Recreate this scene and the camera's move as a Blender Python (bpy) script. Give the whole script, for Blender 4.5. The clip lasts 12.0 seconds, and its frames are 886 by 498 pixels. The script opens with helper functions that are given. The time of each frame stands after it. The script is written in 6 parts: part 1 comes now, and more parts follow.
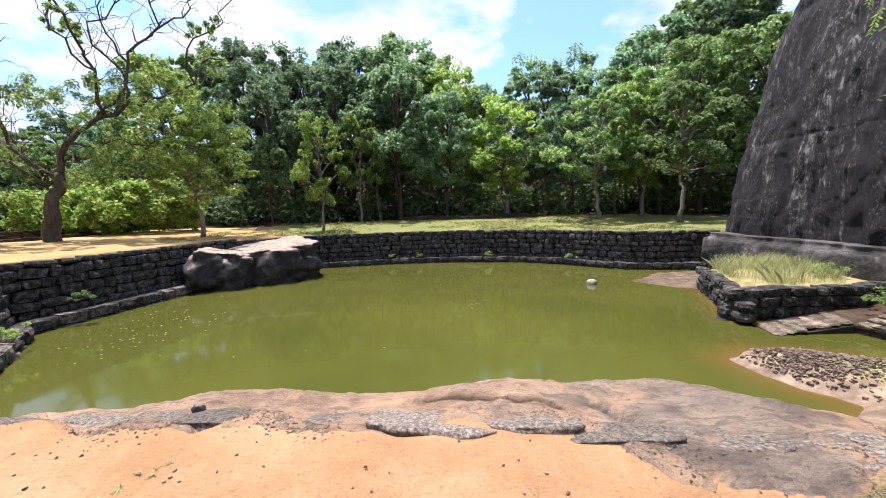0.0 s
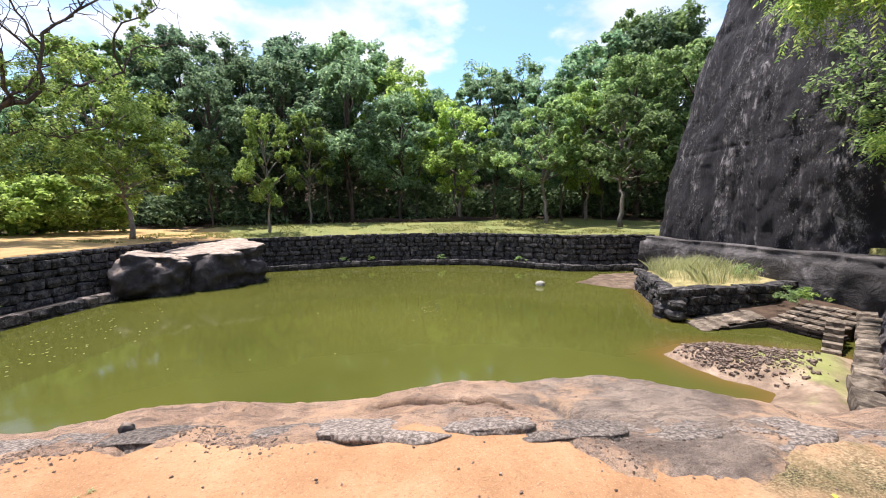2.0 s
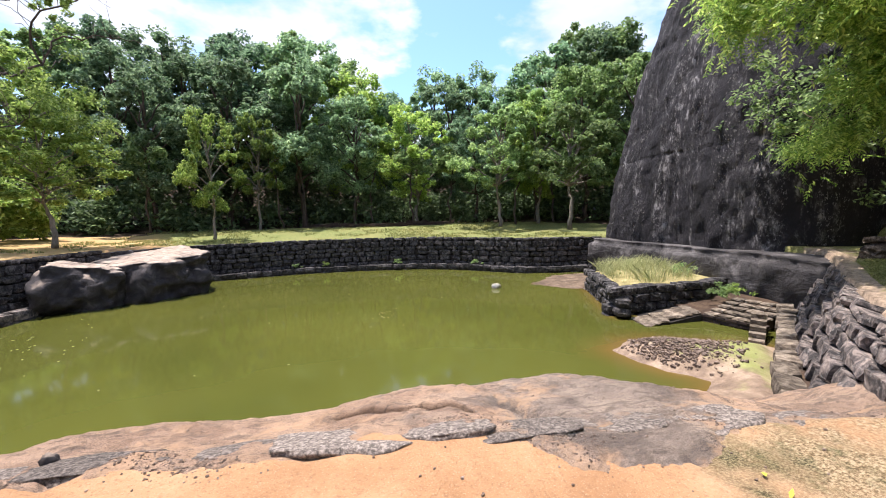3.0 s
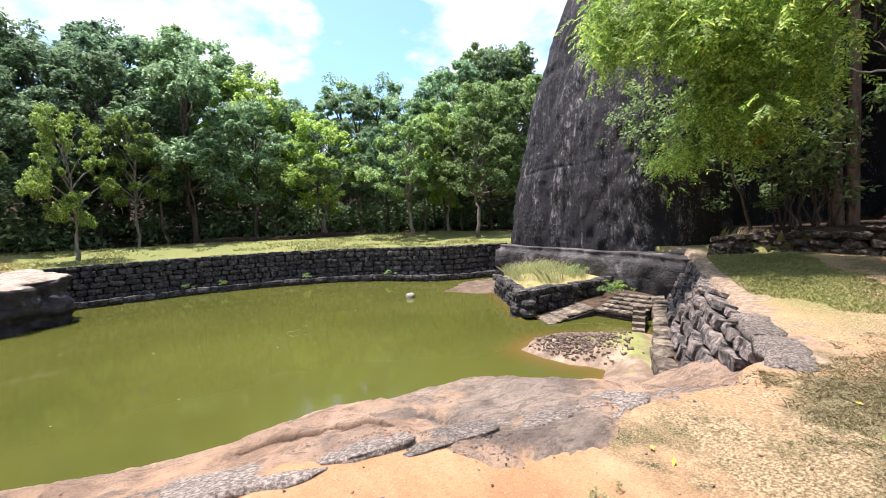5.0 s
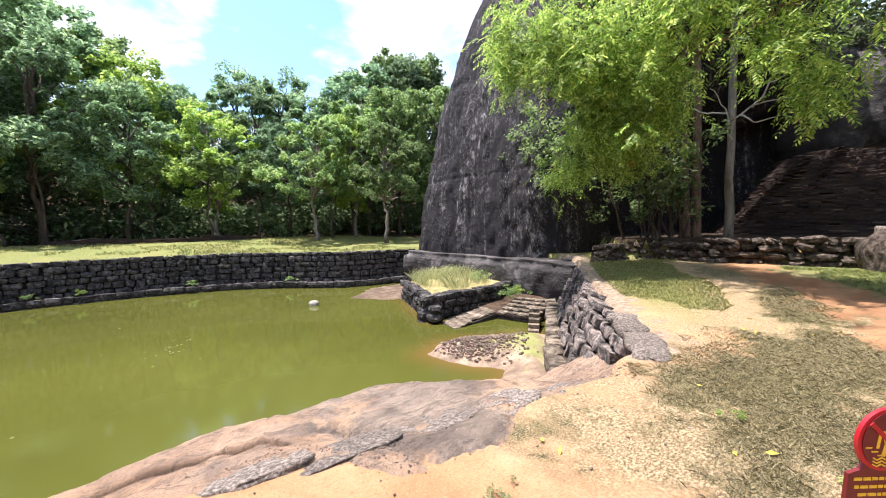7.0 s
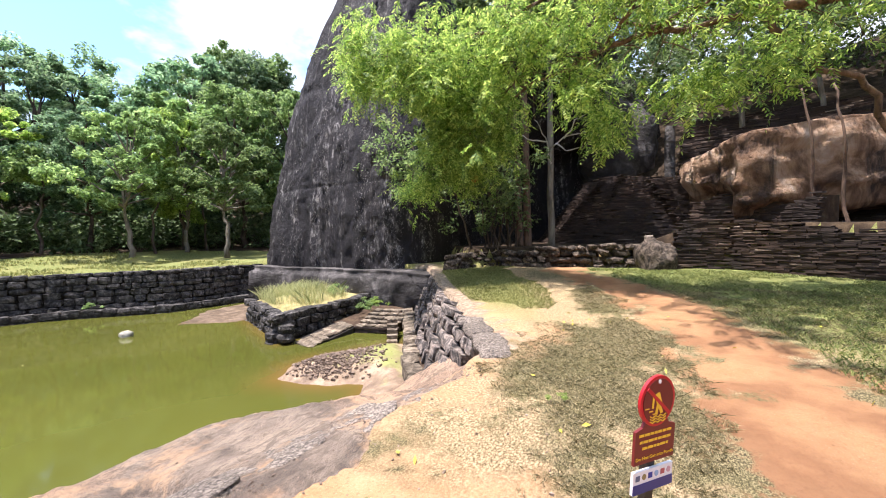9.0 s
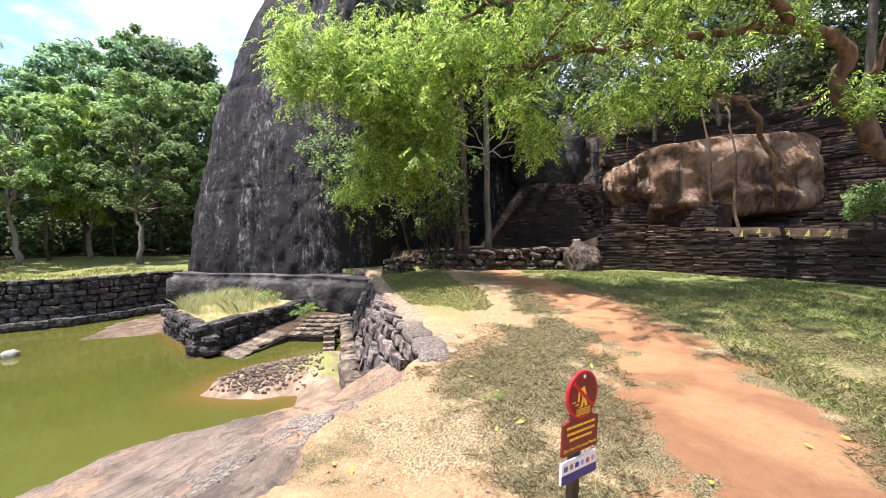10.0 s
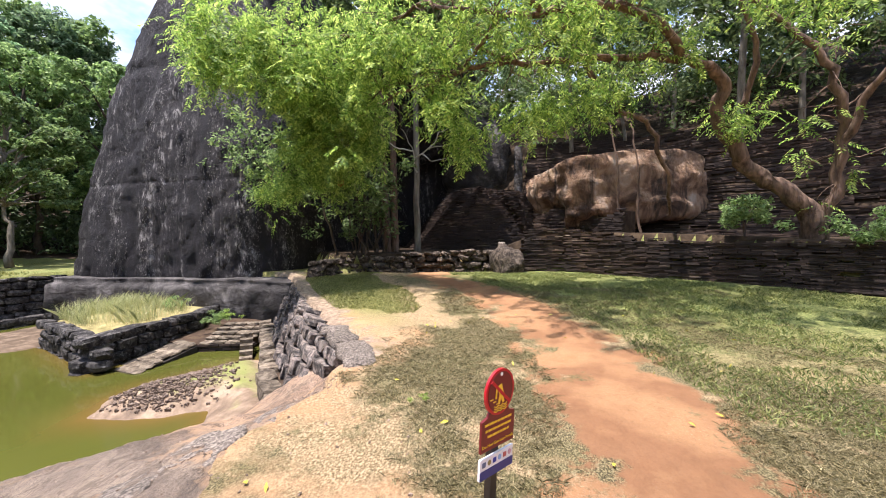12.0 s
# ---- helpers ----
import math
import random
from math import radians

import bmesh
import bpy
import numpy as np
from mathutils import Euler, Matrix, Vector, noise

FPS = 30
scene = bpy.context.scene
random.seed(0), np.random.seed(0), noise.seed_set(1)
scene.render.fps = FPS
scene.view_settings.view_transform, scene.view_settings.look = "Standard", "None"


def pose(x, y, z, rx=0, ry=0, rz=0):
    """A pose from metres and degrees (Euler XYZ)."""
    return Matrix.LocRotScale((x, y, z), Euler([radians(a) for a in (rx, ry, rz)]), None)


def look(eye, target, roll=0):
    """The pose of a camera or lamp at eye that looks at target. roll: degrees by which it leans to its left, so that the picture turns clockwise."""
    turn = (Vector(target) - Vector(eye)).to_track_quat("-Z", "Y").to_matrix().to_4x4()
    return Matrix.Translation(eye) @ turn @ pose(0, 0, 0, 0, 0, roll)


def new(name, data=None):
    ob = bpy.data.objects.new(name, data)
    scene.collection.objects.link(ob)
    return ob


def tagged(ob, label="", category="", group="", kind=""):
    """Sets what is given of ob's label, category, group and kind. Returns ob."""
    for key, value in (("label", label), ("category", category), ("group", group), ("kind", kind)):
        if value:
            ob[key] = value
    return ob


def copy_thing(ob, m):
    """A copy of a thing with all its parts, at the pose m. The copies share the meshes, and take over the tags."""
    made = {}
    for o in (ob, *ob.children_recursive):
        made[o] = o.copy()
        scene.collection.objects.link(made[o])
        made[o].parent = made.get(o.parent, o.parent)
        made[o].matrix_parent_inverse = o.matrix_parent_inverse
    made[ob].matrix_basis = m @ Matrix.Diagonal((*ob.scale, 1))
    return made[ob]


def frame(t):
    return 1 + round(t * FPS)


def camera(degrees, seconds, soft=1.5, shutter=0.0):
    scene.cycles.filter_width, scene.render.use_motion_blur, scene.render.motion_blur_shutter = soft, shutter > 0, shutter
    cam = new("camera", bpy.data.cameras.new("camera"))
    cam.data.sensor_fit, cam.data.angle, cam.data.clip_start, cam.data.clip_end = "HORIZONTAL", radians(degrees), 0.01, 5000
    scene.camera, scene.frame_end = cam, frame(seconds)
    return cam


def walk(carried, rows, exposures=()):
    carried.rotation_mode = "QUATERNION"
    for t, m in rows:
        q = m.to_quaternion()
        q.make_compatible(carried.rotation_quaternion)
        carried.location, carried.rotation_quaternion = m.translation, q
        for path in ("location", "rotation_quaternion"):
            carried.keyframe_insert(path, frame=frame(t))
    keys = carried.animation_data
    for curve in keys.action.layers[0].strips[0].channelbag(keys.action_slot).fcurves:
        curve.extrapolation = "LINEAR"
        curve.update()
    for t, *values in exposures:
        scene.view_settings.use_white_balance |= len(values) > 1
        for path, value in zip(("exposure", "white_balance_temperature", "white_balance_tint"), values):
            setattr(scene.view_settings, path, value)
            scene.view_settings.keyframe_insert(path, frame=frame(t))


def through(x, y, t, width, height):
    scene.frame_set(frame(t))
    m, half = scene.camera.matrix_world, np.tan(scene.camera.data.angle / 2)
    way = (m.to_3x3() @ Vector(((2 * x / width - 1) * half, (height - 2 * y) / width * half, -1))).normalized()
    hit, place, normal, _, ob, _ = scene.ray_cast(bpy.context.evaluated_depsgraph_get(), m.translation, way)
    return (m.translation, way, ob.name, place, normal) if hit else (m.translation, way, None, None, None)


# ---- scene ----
cam = camera(97.1, 12.0, soft=1.0)
PATH = [
    (0.0, pose(-0.025, -0.026, 1.594, 84.14, 1.85, 0.26)),
    (0.5, pose(-0.026, -0.029, 1.598, 84.35, 1.01, -0.78)),
    (1.0, pose(-0.027, -0.027, 1.600, 84.50, 0.83, -2.01)),
    (1.5, pose(-0.031, -0.017, 1.599, 84.45, 0.96, -3.94)),
    (2.0, pose(-0.039, -0.009, 1.599, 84.37, 1.16, -6.65)),
    (2.5, pose(-0.035, -0.002, 1.598, 84.51, 1.39, -9.89)),
    (3.0, pose(-0.045, -0.000, 1.603, 84.83, 1.49, -13.04)),
    (5.0, pose(-0.034, 0.029, 1.594, 85.85, 2.55, -25.90)),
    (5.5, pose(-0.034, 0.028, 1.596, 85.70, 2.47, -29.28)),
    (6.0, pose(-0.036, 0.028, 1.596, 85.56, 2.00, -32.30)),
    (6.5, pose(-0.025, 0.023, 1.597, 85.72, 1.46, -35.42)),
    (7.0, pose(-0.013, 0.014, 1.605, 86.24, 1.11, -39.17)),
    (9.0, pose(0.081, 0.015, 1.585, 87.54, 1.36, -59.70)),
    (9.5, pose(0.088, 0.011, 1.590, 87.75, 1.49, -63.92)),
    (10.0, pose(0.080, -0.000, 1.591, 87.88, 1.29, -68.55)),
    (10.5, pose(0.098, -0.019, 1.589, 88.05, 0.95, -72.66)),
    (11.0, pose(0.110, -0.015, 1.584, 88.18, 0.84, -75.16)),
    (11.5, pose(0.107, -0.019, 1.588, 88.06, 0.90, -76.79)),
    (12.0, pose(0.099, -0.042, 1.590, 88.03, 0.70, -78.67)),
]
walk(cam, PATH, ((0.0, 0.90, 6160, 18), (3.0, 0.92, 6160, 18), (5.5, 1.14, 6160, 18), (9.5, 1.27, 6160, 18), (12.0, 1.08, 6160, 18)))

# ---- world, sun ----
TO_SUN = Vector((-0.14, 0.20, 0.95)).normalized()
world = bpy.data.worlds.new("sky")
scene.world = world
world.use_nodes = True
wt = world.node_tree
wt.nodes.clear()


def wn(kind, **kw):
    n = wt.nodes.new(kind)
    for k, v in kw.items():
        n.inputs[k].default_value = v
    return n


sky = wt.nodes.new("ShaderNodeTexSky")
sky.sky_type = "NISHITA"
sky.sun_disc = False
sky.sun_elevation = math.asin(TO_SUN.z)
sky.sun_rotation = math.atan2(TO_SUN.x, TO_SUN.y)
sky.dust_density = 1.4
coord = wt.nodes.new("ShaderNodeTexCoord")
sep = wt.nodes.new("ShaderNodeSeparateXYZ")
wt.links.new(coord.outputs["Generated"], sep.inputs[0])
lift = wt.nodes.new("ShaderNodeMath")
lift.operation = "ADD"
lift.inputs[1].default_value = 0.22
wt.links.new(sep.outputs["Z"], lift.inputs[0])
flat = wt.nodes.new("ShaderNodeVectorMath")
flat.operation = "DIVIDE"
comb = wt.nodes.new("ShaderNodeCombineXYZ")
for k in range(3):
    wt.links.new(lift.outputs[0], comb.inputs[k])
wt.links.new(coord.outputs["Generated"], flat.inputs[0])
wt.links.new(comb.outputs[0], flat.inputs[1])
shift = wt.nodes.new("ShaderNodeVectorMath")
shift.operation = "ADD"
shift.inputs[1].default_value = (0.35, 0.10, 3.2)
wt.links.new(flat.outputs[0], shift.inputs[0])
cloud = wn("ShaderNodeTexNoise", Scale=3.0, Detail=9.0, Roughness=0.55)
wt.links.new(shift.outputs[0], cloud.inputs["Vector"])
cover = wt.nodes.new("ShaderNodeValToRGB")
cover.color_ramp.elements[0].position = 0.34
cover.color_ramp.elements[1].position = 0.62


def toward(az, el):
    a, e = radians(az), radians(el)
    return (math.sin(a) * math.cos(e), math.cos(a) * math.cos(e), math.sin(e))


def lobe(az, el, inner, outer):
    """1 within inner degrees of a direction, 0 past outer."""
    d = wt.nodes.new("ShaderNodeVectorMath")
    d.operation = "DOT_PRODUCT"
    d.inputs[1].default_value = toward(az, el)
    wt.links.new(coord.outputs["Generated"], d.inputs[0])
    r = wt.nodes.new("ShaderNodeMapRange")
    r.interpolation_type = "SMOOTHSTEP"
    r.inputs["From Min"].default_value, r.inputs["From Max"].default_value = math.cos(radians(outer)), math.cos(radians(inner))
    wt.links.new(d.outputs["Value"], r.inputs["Value"])
    return r.outputs["Result"]


def wmath(op, a, b2):
    n = wt.nodes.new("ShaderNodeMath")
    n.operation = op
    for val, sock in ((a, n.inputs[0]), (b2, n.inputs[1])):
        if isinstance(val, (int, float)):
            sock.default_value = val
        else:
            wt.links.new(val, sock)
    return n.outputs[0]


clear = wmath("MULTIPLY", lobe(15, 26, 1, 17), 0.42)
puff = wmath("ADD", wmath("MULTIPLY", lobe(30, 22, 1, 11), 0.40), wmath("MULTIPLY", lobe(-3, 22, 3, 20), 0.12))
wt.links.new(wmath("ADD", wmath("SUBTRACT", wmath("ADD", wmath("MULTIPLY", cloud.outputs["Fac"], 2.1), -0.52), clear), puff), cover.inputs[0])
tint = wn("ShaderNodeTexNoise", Scale=3.0, Detail=5.0)
wt.links.new(shift.outputs[0], tint.inputs["Vector"])
white = wt.nodes.new("ShaderNodeValToRGB")
white.color_ramp.elements[0].position, white.color_ramp.elements[0].color = 0.36, (3.2, 3.9, 4.8, 1)
white.color_ramp.elements[1].position, white.color_ramp.elements[1].color = 0.62, (5.0, 5.3, 5.75, 1)
wt.links.new(tint.outputs["Fac"], white.inputs[0])
blend = wt.nodes.new("ShaderNodeMix")
blend.data_type = "RGBA"
wt.links.new(cover.outputs["Color"], blend.inputs["Factor"])
deep = wt.nodes.new("ShaderNodeVectorMath")
deep.operation = "MULTIPLY"
deep.inputs[1].default_value = (1.0, 1.22, 1.45)
wt.links.new(sky.outputs[0], deep.inputs[0])
wt.links.new(deep.outputs[0], blend.inputs["A"])
wt.links.new(white.outputs["Color"], blend.inputs["B"])
back = wn("ShaderNodeBackground", Strength=0.125)
wt.links.new(blend.outputs["Result"], back.inputs["Color"])
wout = wt.nodes.new("ShaderNodeOutputWorld")
wt.links.new(back.outputs[0], wout.inputs[0])

sun = new("sun", bpy.data.lights.new("sun", "SUN"))
sun.data.energy, sun.data.angle, sun.data.color = 5.0, radians(0.55), (1.0, 0.95, 0.86)
sun.matrix_world = look(TO_SUN * 60, (0, 0, 0))


# ---- materials ----
def ramp_node(nt, stops):
    r = nt.nodes.new("ShaderNodeValToRGB")
    e = r.color_ramp.elements
    while len(e) < len(stops):
        e.new(0.5)
    for el, (p, c) in zip(e, stops):
        el.position, el.color = p, (*c, 1)
    return r


class Mat:
    """A small builder round one principled material."""

    def __init__(self, name, rough=0.85, spec=0.3):
        self.m = bpy.data.materials.new(name)
        self.m.use_nodes = True
        self.nt = self.m.node_tree
        self.b = self.nt.nodes["Principled BSDF"]
        self.b.inputs["Roughness"].default_value = rough
        self.b.inputs["Specular IOR Level"].default_value = spec
        self.co = self.nt.nodes.new("ShaderNodeTexCoord")
        self.geo = self.nt.nodes.new("ShaderNodeNewGeometry")

    def link(self, a, b):
        self.nt.links.new(a, b)

    def place(self, scale=(1, 1, 1), local=False):
        mp = self.nt.nodes.new("ShaderNodeMapping")
        mp.inputs["Scale"].default_value = scale
        self.link(self.co.outputs["Object"] if local else self.geo.outputs["Position"], mp.inputs[0])
        return mp.outputs[0]

    def noise(self, scale, detail=5, rough=0.55, squash=(1, 1, 1), warp=0.0):
        n = self.nt.nodes.new("ShaderNodeTexNoise")
        n.inputs["Scale"].default_value, n.inputs["Detail"].default_value, n.inputs["Roughness"].default_value = scale, detail, rough
        n.inputs["Distortion"].default_value = warp
        self.link(self.place(squash), n.inputs["Vector"])
        return n.outputs["Fac"]

    def voronoi(self, scale, feature="F1", squash=(1, 1, 1)):
        n = self.nt.nodes.new("ShaderNodeTexVoronoi")
        n.feature = feature
        n.inputs["Scale"].default_value = scale
        self.link(self.place(squash), n.inputs["Vector"])
        return n.outputs["Distance"]

    def ramp(self, fac, *stops):
        r = ramp_node(self.nt, stops)
        self.link(fac, r.inputs[0])
        return r.outputs["Color"]

    def mix(self, fac, a, b, mode="MIX"):
        n = self.nt.nodes.new("ShaderNodeMix")
        n.data_type, n.blend_type = "RGBA", mode
        for val, sock in ((fac, n.inputs["Factor"]), (a, n.inputs["A"]), (b, n.inputs["B"])):
            if isinstance(val, (int, float)):
                sock.default_value = val
            elif isinstance(val, tuple):
                sock.default_value = (*val, 1)
            else:
                self.link(val, sock)
        return n.outputs["Result"]

    def math(self, op, a, b):
        n = self.nt.nodes.new("ShaderNodeMath")
        n.operation = op
        for val, sock in ((a, n.inputs[0]), (b, n.inputs[1])):
            if isinstance(val, (int, float)):
                sock.default_value = val
            else:
                self.link(val, sock)
        return n.outputs[0]

    def axis(self, k):
        s = self.nt.nodes.new("ShaderNodeSeparateXYZ")
        self.link(self.geo.outputs["Position"], s.inputs[0])
        return s.outputs[k]

    def random_object(self):
        return self.nt.nodes.new("ShaderNodeObjectInfo").outputs["Random"]

    def random_piece(self):
        return self.geo.outputs["Random Per Island"]

    def vary(self, color, amount, fac):
        lo = self.math("MULTIPLY_ADD", fac, 2 * amount)
        lo.node.inputs[2].default_value = 1 - amount
        n = self.nt.nodes.new("ShaderNodeVectorMath")
        n.operation = "SCALE"
        self.link(color, n.inputs[0])
        self.link(lo, n.inputs["Scale"])
        return n.outputs[0]

    def bump(self, height, strength=0.5, dist=0.05):
        n = self.nt.nodes.new("ShaderNodeBump")
        n.inputs["Strength"].default_value, n.inputs["Distance"].default_value = strength, dist
        self.link(height, n.inputs["Height"])
        old = self.b.inputs["Normal"].links
        if old:
            self.link(old[0].from_socket, n.inputs["Normal"])
        self.link(n.outputs[0], self.b.inputs["Normal"])

    def color(self, c):
        if isinstance(c, tuple):
            self.b.inputs["Base Color"].default_value = (*c, 1)
        else:
            self.link(c, self.b.inputs["Base Color"])
        return self


def sand_and_grass():
    """Trodden orange sand, dry grass on the east bank, greener turf farther off."""
    m = Mat("sand_and_turf", 0.95, 0.15)
    sand = m.ramp(m.noise(0.9, 8, 0.65), (0.36, (0.37, 0.196, 0.094)), (0.5, (0.455, 0.252, 0.126)), (0.64, (0.54, 0.322, 0.174)))
    sand = m.mix(m.ramp(m.noise(26, 4), (0.56, (0, 0, 0)), (0.72, (0.4, 0.4, 0.4))), sand, (0.203, 0.101, 0.055))
    sand = m.mix(m.ramp(m.noise(48, 5, 0.8), (0.56, (0, 0, 0)), (0.63, (0.55, 0.55, 0.55))), sand, (0.22, 0.115, 0.06))
    sand = m.mix(m.ramp(m.noise(75, 4, 0.8), (0.57, (0, 0, 0)), (0.63, (0.5, 0.5, 0.5))), sand, (0.60, 0.42, 0.27))
    pale = m.ramp(m.noise(38, 7, 0.75, (1, 1.5, 1)), (0.41, (0.115, 0.076, 0.038)), (0.49, (0.285, 0.195, 0.104)), (0.57, (0.49, 0.37, 0.218)))
    blade = m.ramp(m.noise(55, 5, 0.8, (1, 1.4, 1)), (0.41, (0.022, 0.018, 0.009)), (0.49, (0.095, 0.078, 0.036)), (0.57, (0.34, 0.275, 0.15)))
    blade = m.mix(m.ramp(m.noise(0.7, 5), (0.45, (0, 0, 0)), (0.62, (0.6, 0.6, 0.6))), blade, m.ramp(m.noise(48, 5, 0.8), (0.38, (0.030, 0.034, 0.011)), (0.6, (0.16, 0.15, 0.055))))
    patch = m.nt.nodes.new("ShaderNodeAttribute")
    patch.attribute_name = "grass_cover"
    cover = m.math("ADD", m.math("MULTIPLY", patch.outputs["Fac"], 1.6), m.math("ADD", m.math("MULTIPLY", m.math("SUBTRACT", m.noise(7, 8, 0.75), 0.5), 1.9), 0.58))
    dry = m.mix(m.ramp(cover, (0.34, (0, 0, 0)), (0.62, (0.95, 0.95, 0.95))), pale, blade)
    turf = m.ramp(m.noise(22, 5, 0.7), (0.36, (0.060, 0.080, 0.022)), (0.5, (0.155, 0.178, 0.055)), (0.64, (0.31, 0.29, 0.11)))
    turf = m.mix(m.ramp(m.noise(0.55, 5), (0.42, (0, 0, 0)), (0.66, (0.8, 0.8, 0.8))), turf, (0.211, 0.195, 0.070))
    x, y = m.axis(0), m.axis(1)
    wob = m.noise(0.8, 5, 0.6)
    # east bank: dry grass begins past a wandering line
    e = m.math("MINIMUM", m.math("SUBTRACT", x, 1.9), m.math("ADD", m.math("SUBTRACT", 1.9, y), m.math("MULTIPLY", m.math("MAXIMUM", m.math("SUBTRACT", x, 6.0), 0.0), 0.85)))
    e = m.math("ADD", e, m.math("MULTIPLY", m.math("SUBTRACT", wob, 0.5), 4.0))
    east = m.ramp(e, (0.0, (0, 0, 0)), (0.55, (1, 1, 1)))
    # the footpath, curving off to the north-east
    q = m.math("MAXIMUM", m.math("SUBTRACT", m.math("MINIMUM", x, 12.0), 3.5), 0.0)
    bend = m.math("ADD", m.math("MULTIPLY", m.math("MULTIPLY", q, q), 0.055), -1.9)
    off = m.math("ADD", m.math("ABSOLUTE", m.math("SUBTRACT", m.math("ADD", y, m.math("MULTIPLY", wob, -1.7)), bend), 0), m.math("MULTIPLY", m.math("SUBTRACT", m.noise(1.9, 8, 0.72), 0.5), 3.4))
    path = m.ramp(off, (0.55, (1, 1, 1)), (0.85, (0, 0, 0)))
    south = m.ramp(m.math("MULTIPLY", m.math("ADD", m.math("SUBTRACT", bend, y), m.math("MULTIPLY", wob, 1.6)), 0.25), (0.12, (0, 0, 0)), (0.40, (1, 1, 1)))
    south = m.mix(1.0, south, m.ramp(m.math("MULTIPLY", x, 0.1), (0.42, (0, 0, 0)), (0.75, (1, 1, 1))), "MULTIPLY")
    far = m.ramp(m.math("MULTIPLY", m.math("ADD", m.math("ADD", y, m.math("MULTIPLY", wob, 3.0)), m.math("MULTIPLY", m.math("MINIMUM", m.math("ADD", x, 6.5), 0.0), 2.3)), 0.025), (0.36, (0, 0, 0)), (0.48, (1, 1, 1)))
    west = m.ramp(m.math("MULTIPLY", m.math("SUBTRACT", m.math("MULTIPLY", wob, 5.0), x), 0.05), (0.58, (0, 0, 0)), (0.68, (0.85, 0.85, 0.85)))
    straw = m.mix(1.0, m.ramp(m.math("MULTIPLY", m.math("ADD", x, m.noise(1.7, 4)), 0.25), (0.55, (0, 0, 0)), (0.85, (1, 1, 1))), m.ramp(m.noise(2.3, 7, 0.7), (0.38, (0.15, 0.15, 0.15)), (0.60, (0.9, 0.9, 0.9))), "MULTIPLY")
    c = m.mix(straw, sand, m.ramp(m.noise(42, 4, 0.75), (0.40, (0.12, 0.086, 0.047)), (0.50, (0.31, 0.225, 0.125)), (0.60, (0.49, 0.38, 0.235))))
    c = m.mix(east, c, dry)
    c = m.mix(path, c, m.vary(m.mix(m.ramp(m.noise(0.9, 5), (0.38, (0.15, 0.15, 0.15)), (0.56, (0.85, 0.85, 0.85))), sand, (0.21, 0.098, 0.048)), 0.30, m.noise(5, 6, 0.7)))
    c = m.mix(south, c, turf)
    strip = m.ramp(m.math("ADD", m.math("SUBTRACT", m.math("SUBTRACT", y, bend), 2.9), m.math("MULTIPLY", m.math("SUBTRACT", m.noise(1.3, 6, 0.65), 0.5), 2.4)), (0.0, (0, 0, 0)), (0.7, (0.9, 0.9, 0.9)))
    strip = m.mix(1.0, strip, m.ramp(m.math("MULTIPLY", m.math("ADD", x, m.noise(1.1, 5)), 0.1), (0.66, (0, 0, 0)), (0.85, (1, 1, 1))), "MULTIPLY")
    c = m.mix(strip, c, m.ramp(m.noise(26, 5, 0.72), (0.34, (0.085, 0.092, 0.022)), (0.5, (0.20, 0.20, 0.062)), (0.68, (0.36, 0.32, 0.13))))
    c = m.mix(west, c, m.mix(m.noise(1.2, 5), sand, m.ramp(m.noise(18, 5, 0.7), (0.36, (0.24, 0.20, 0.06)), (0.64, (0.50, 0.42, 0.16)))))
    c = m.mix(far, c, turf)
    rim = m.nt.nodes.new("ShaderNodeAttribute")
    rim.attribute_name = "rim_wear"
    c = m.mix(m.ramp(m.math("ADD", rim.outputs["Fac"], m.math("MULTIPLY", m.math("SUBTRACT", m.noise(2.6, 7, 0.7), 0.5), 1.4)), (0.40, (0, 0, 0)), (0.62, (0.9, 0.9, 0.9))), c, m.ramp(m.noise(9, 8, 0.72), (0.36, (0.15, 0.108, 0.082)), (0.5, (0.30, 0.215, 0.155)), (0.64, (0.43, 0.315, 0.225))))
    m.bump(m.noise(60, 6, 0.8), 0.8, 0.025)
    m.bump(m.noise(7, 6, 0.65), 0.5, 0.06)
    return m.color(c).m


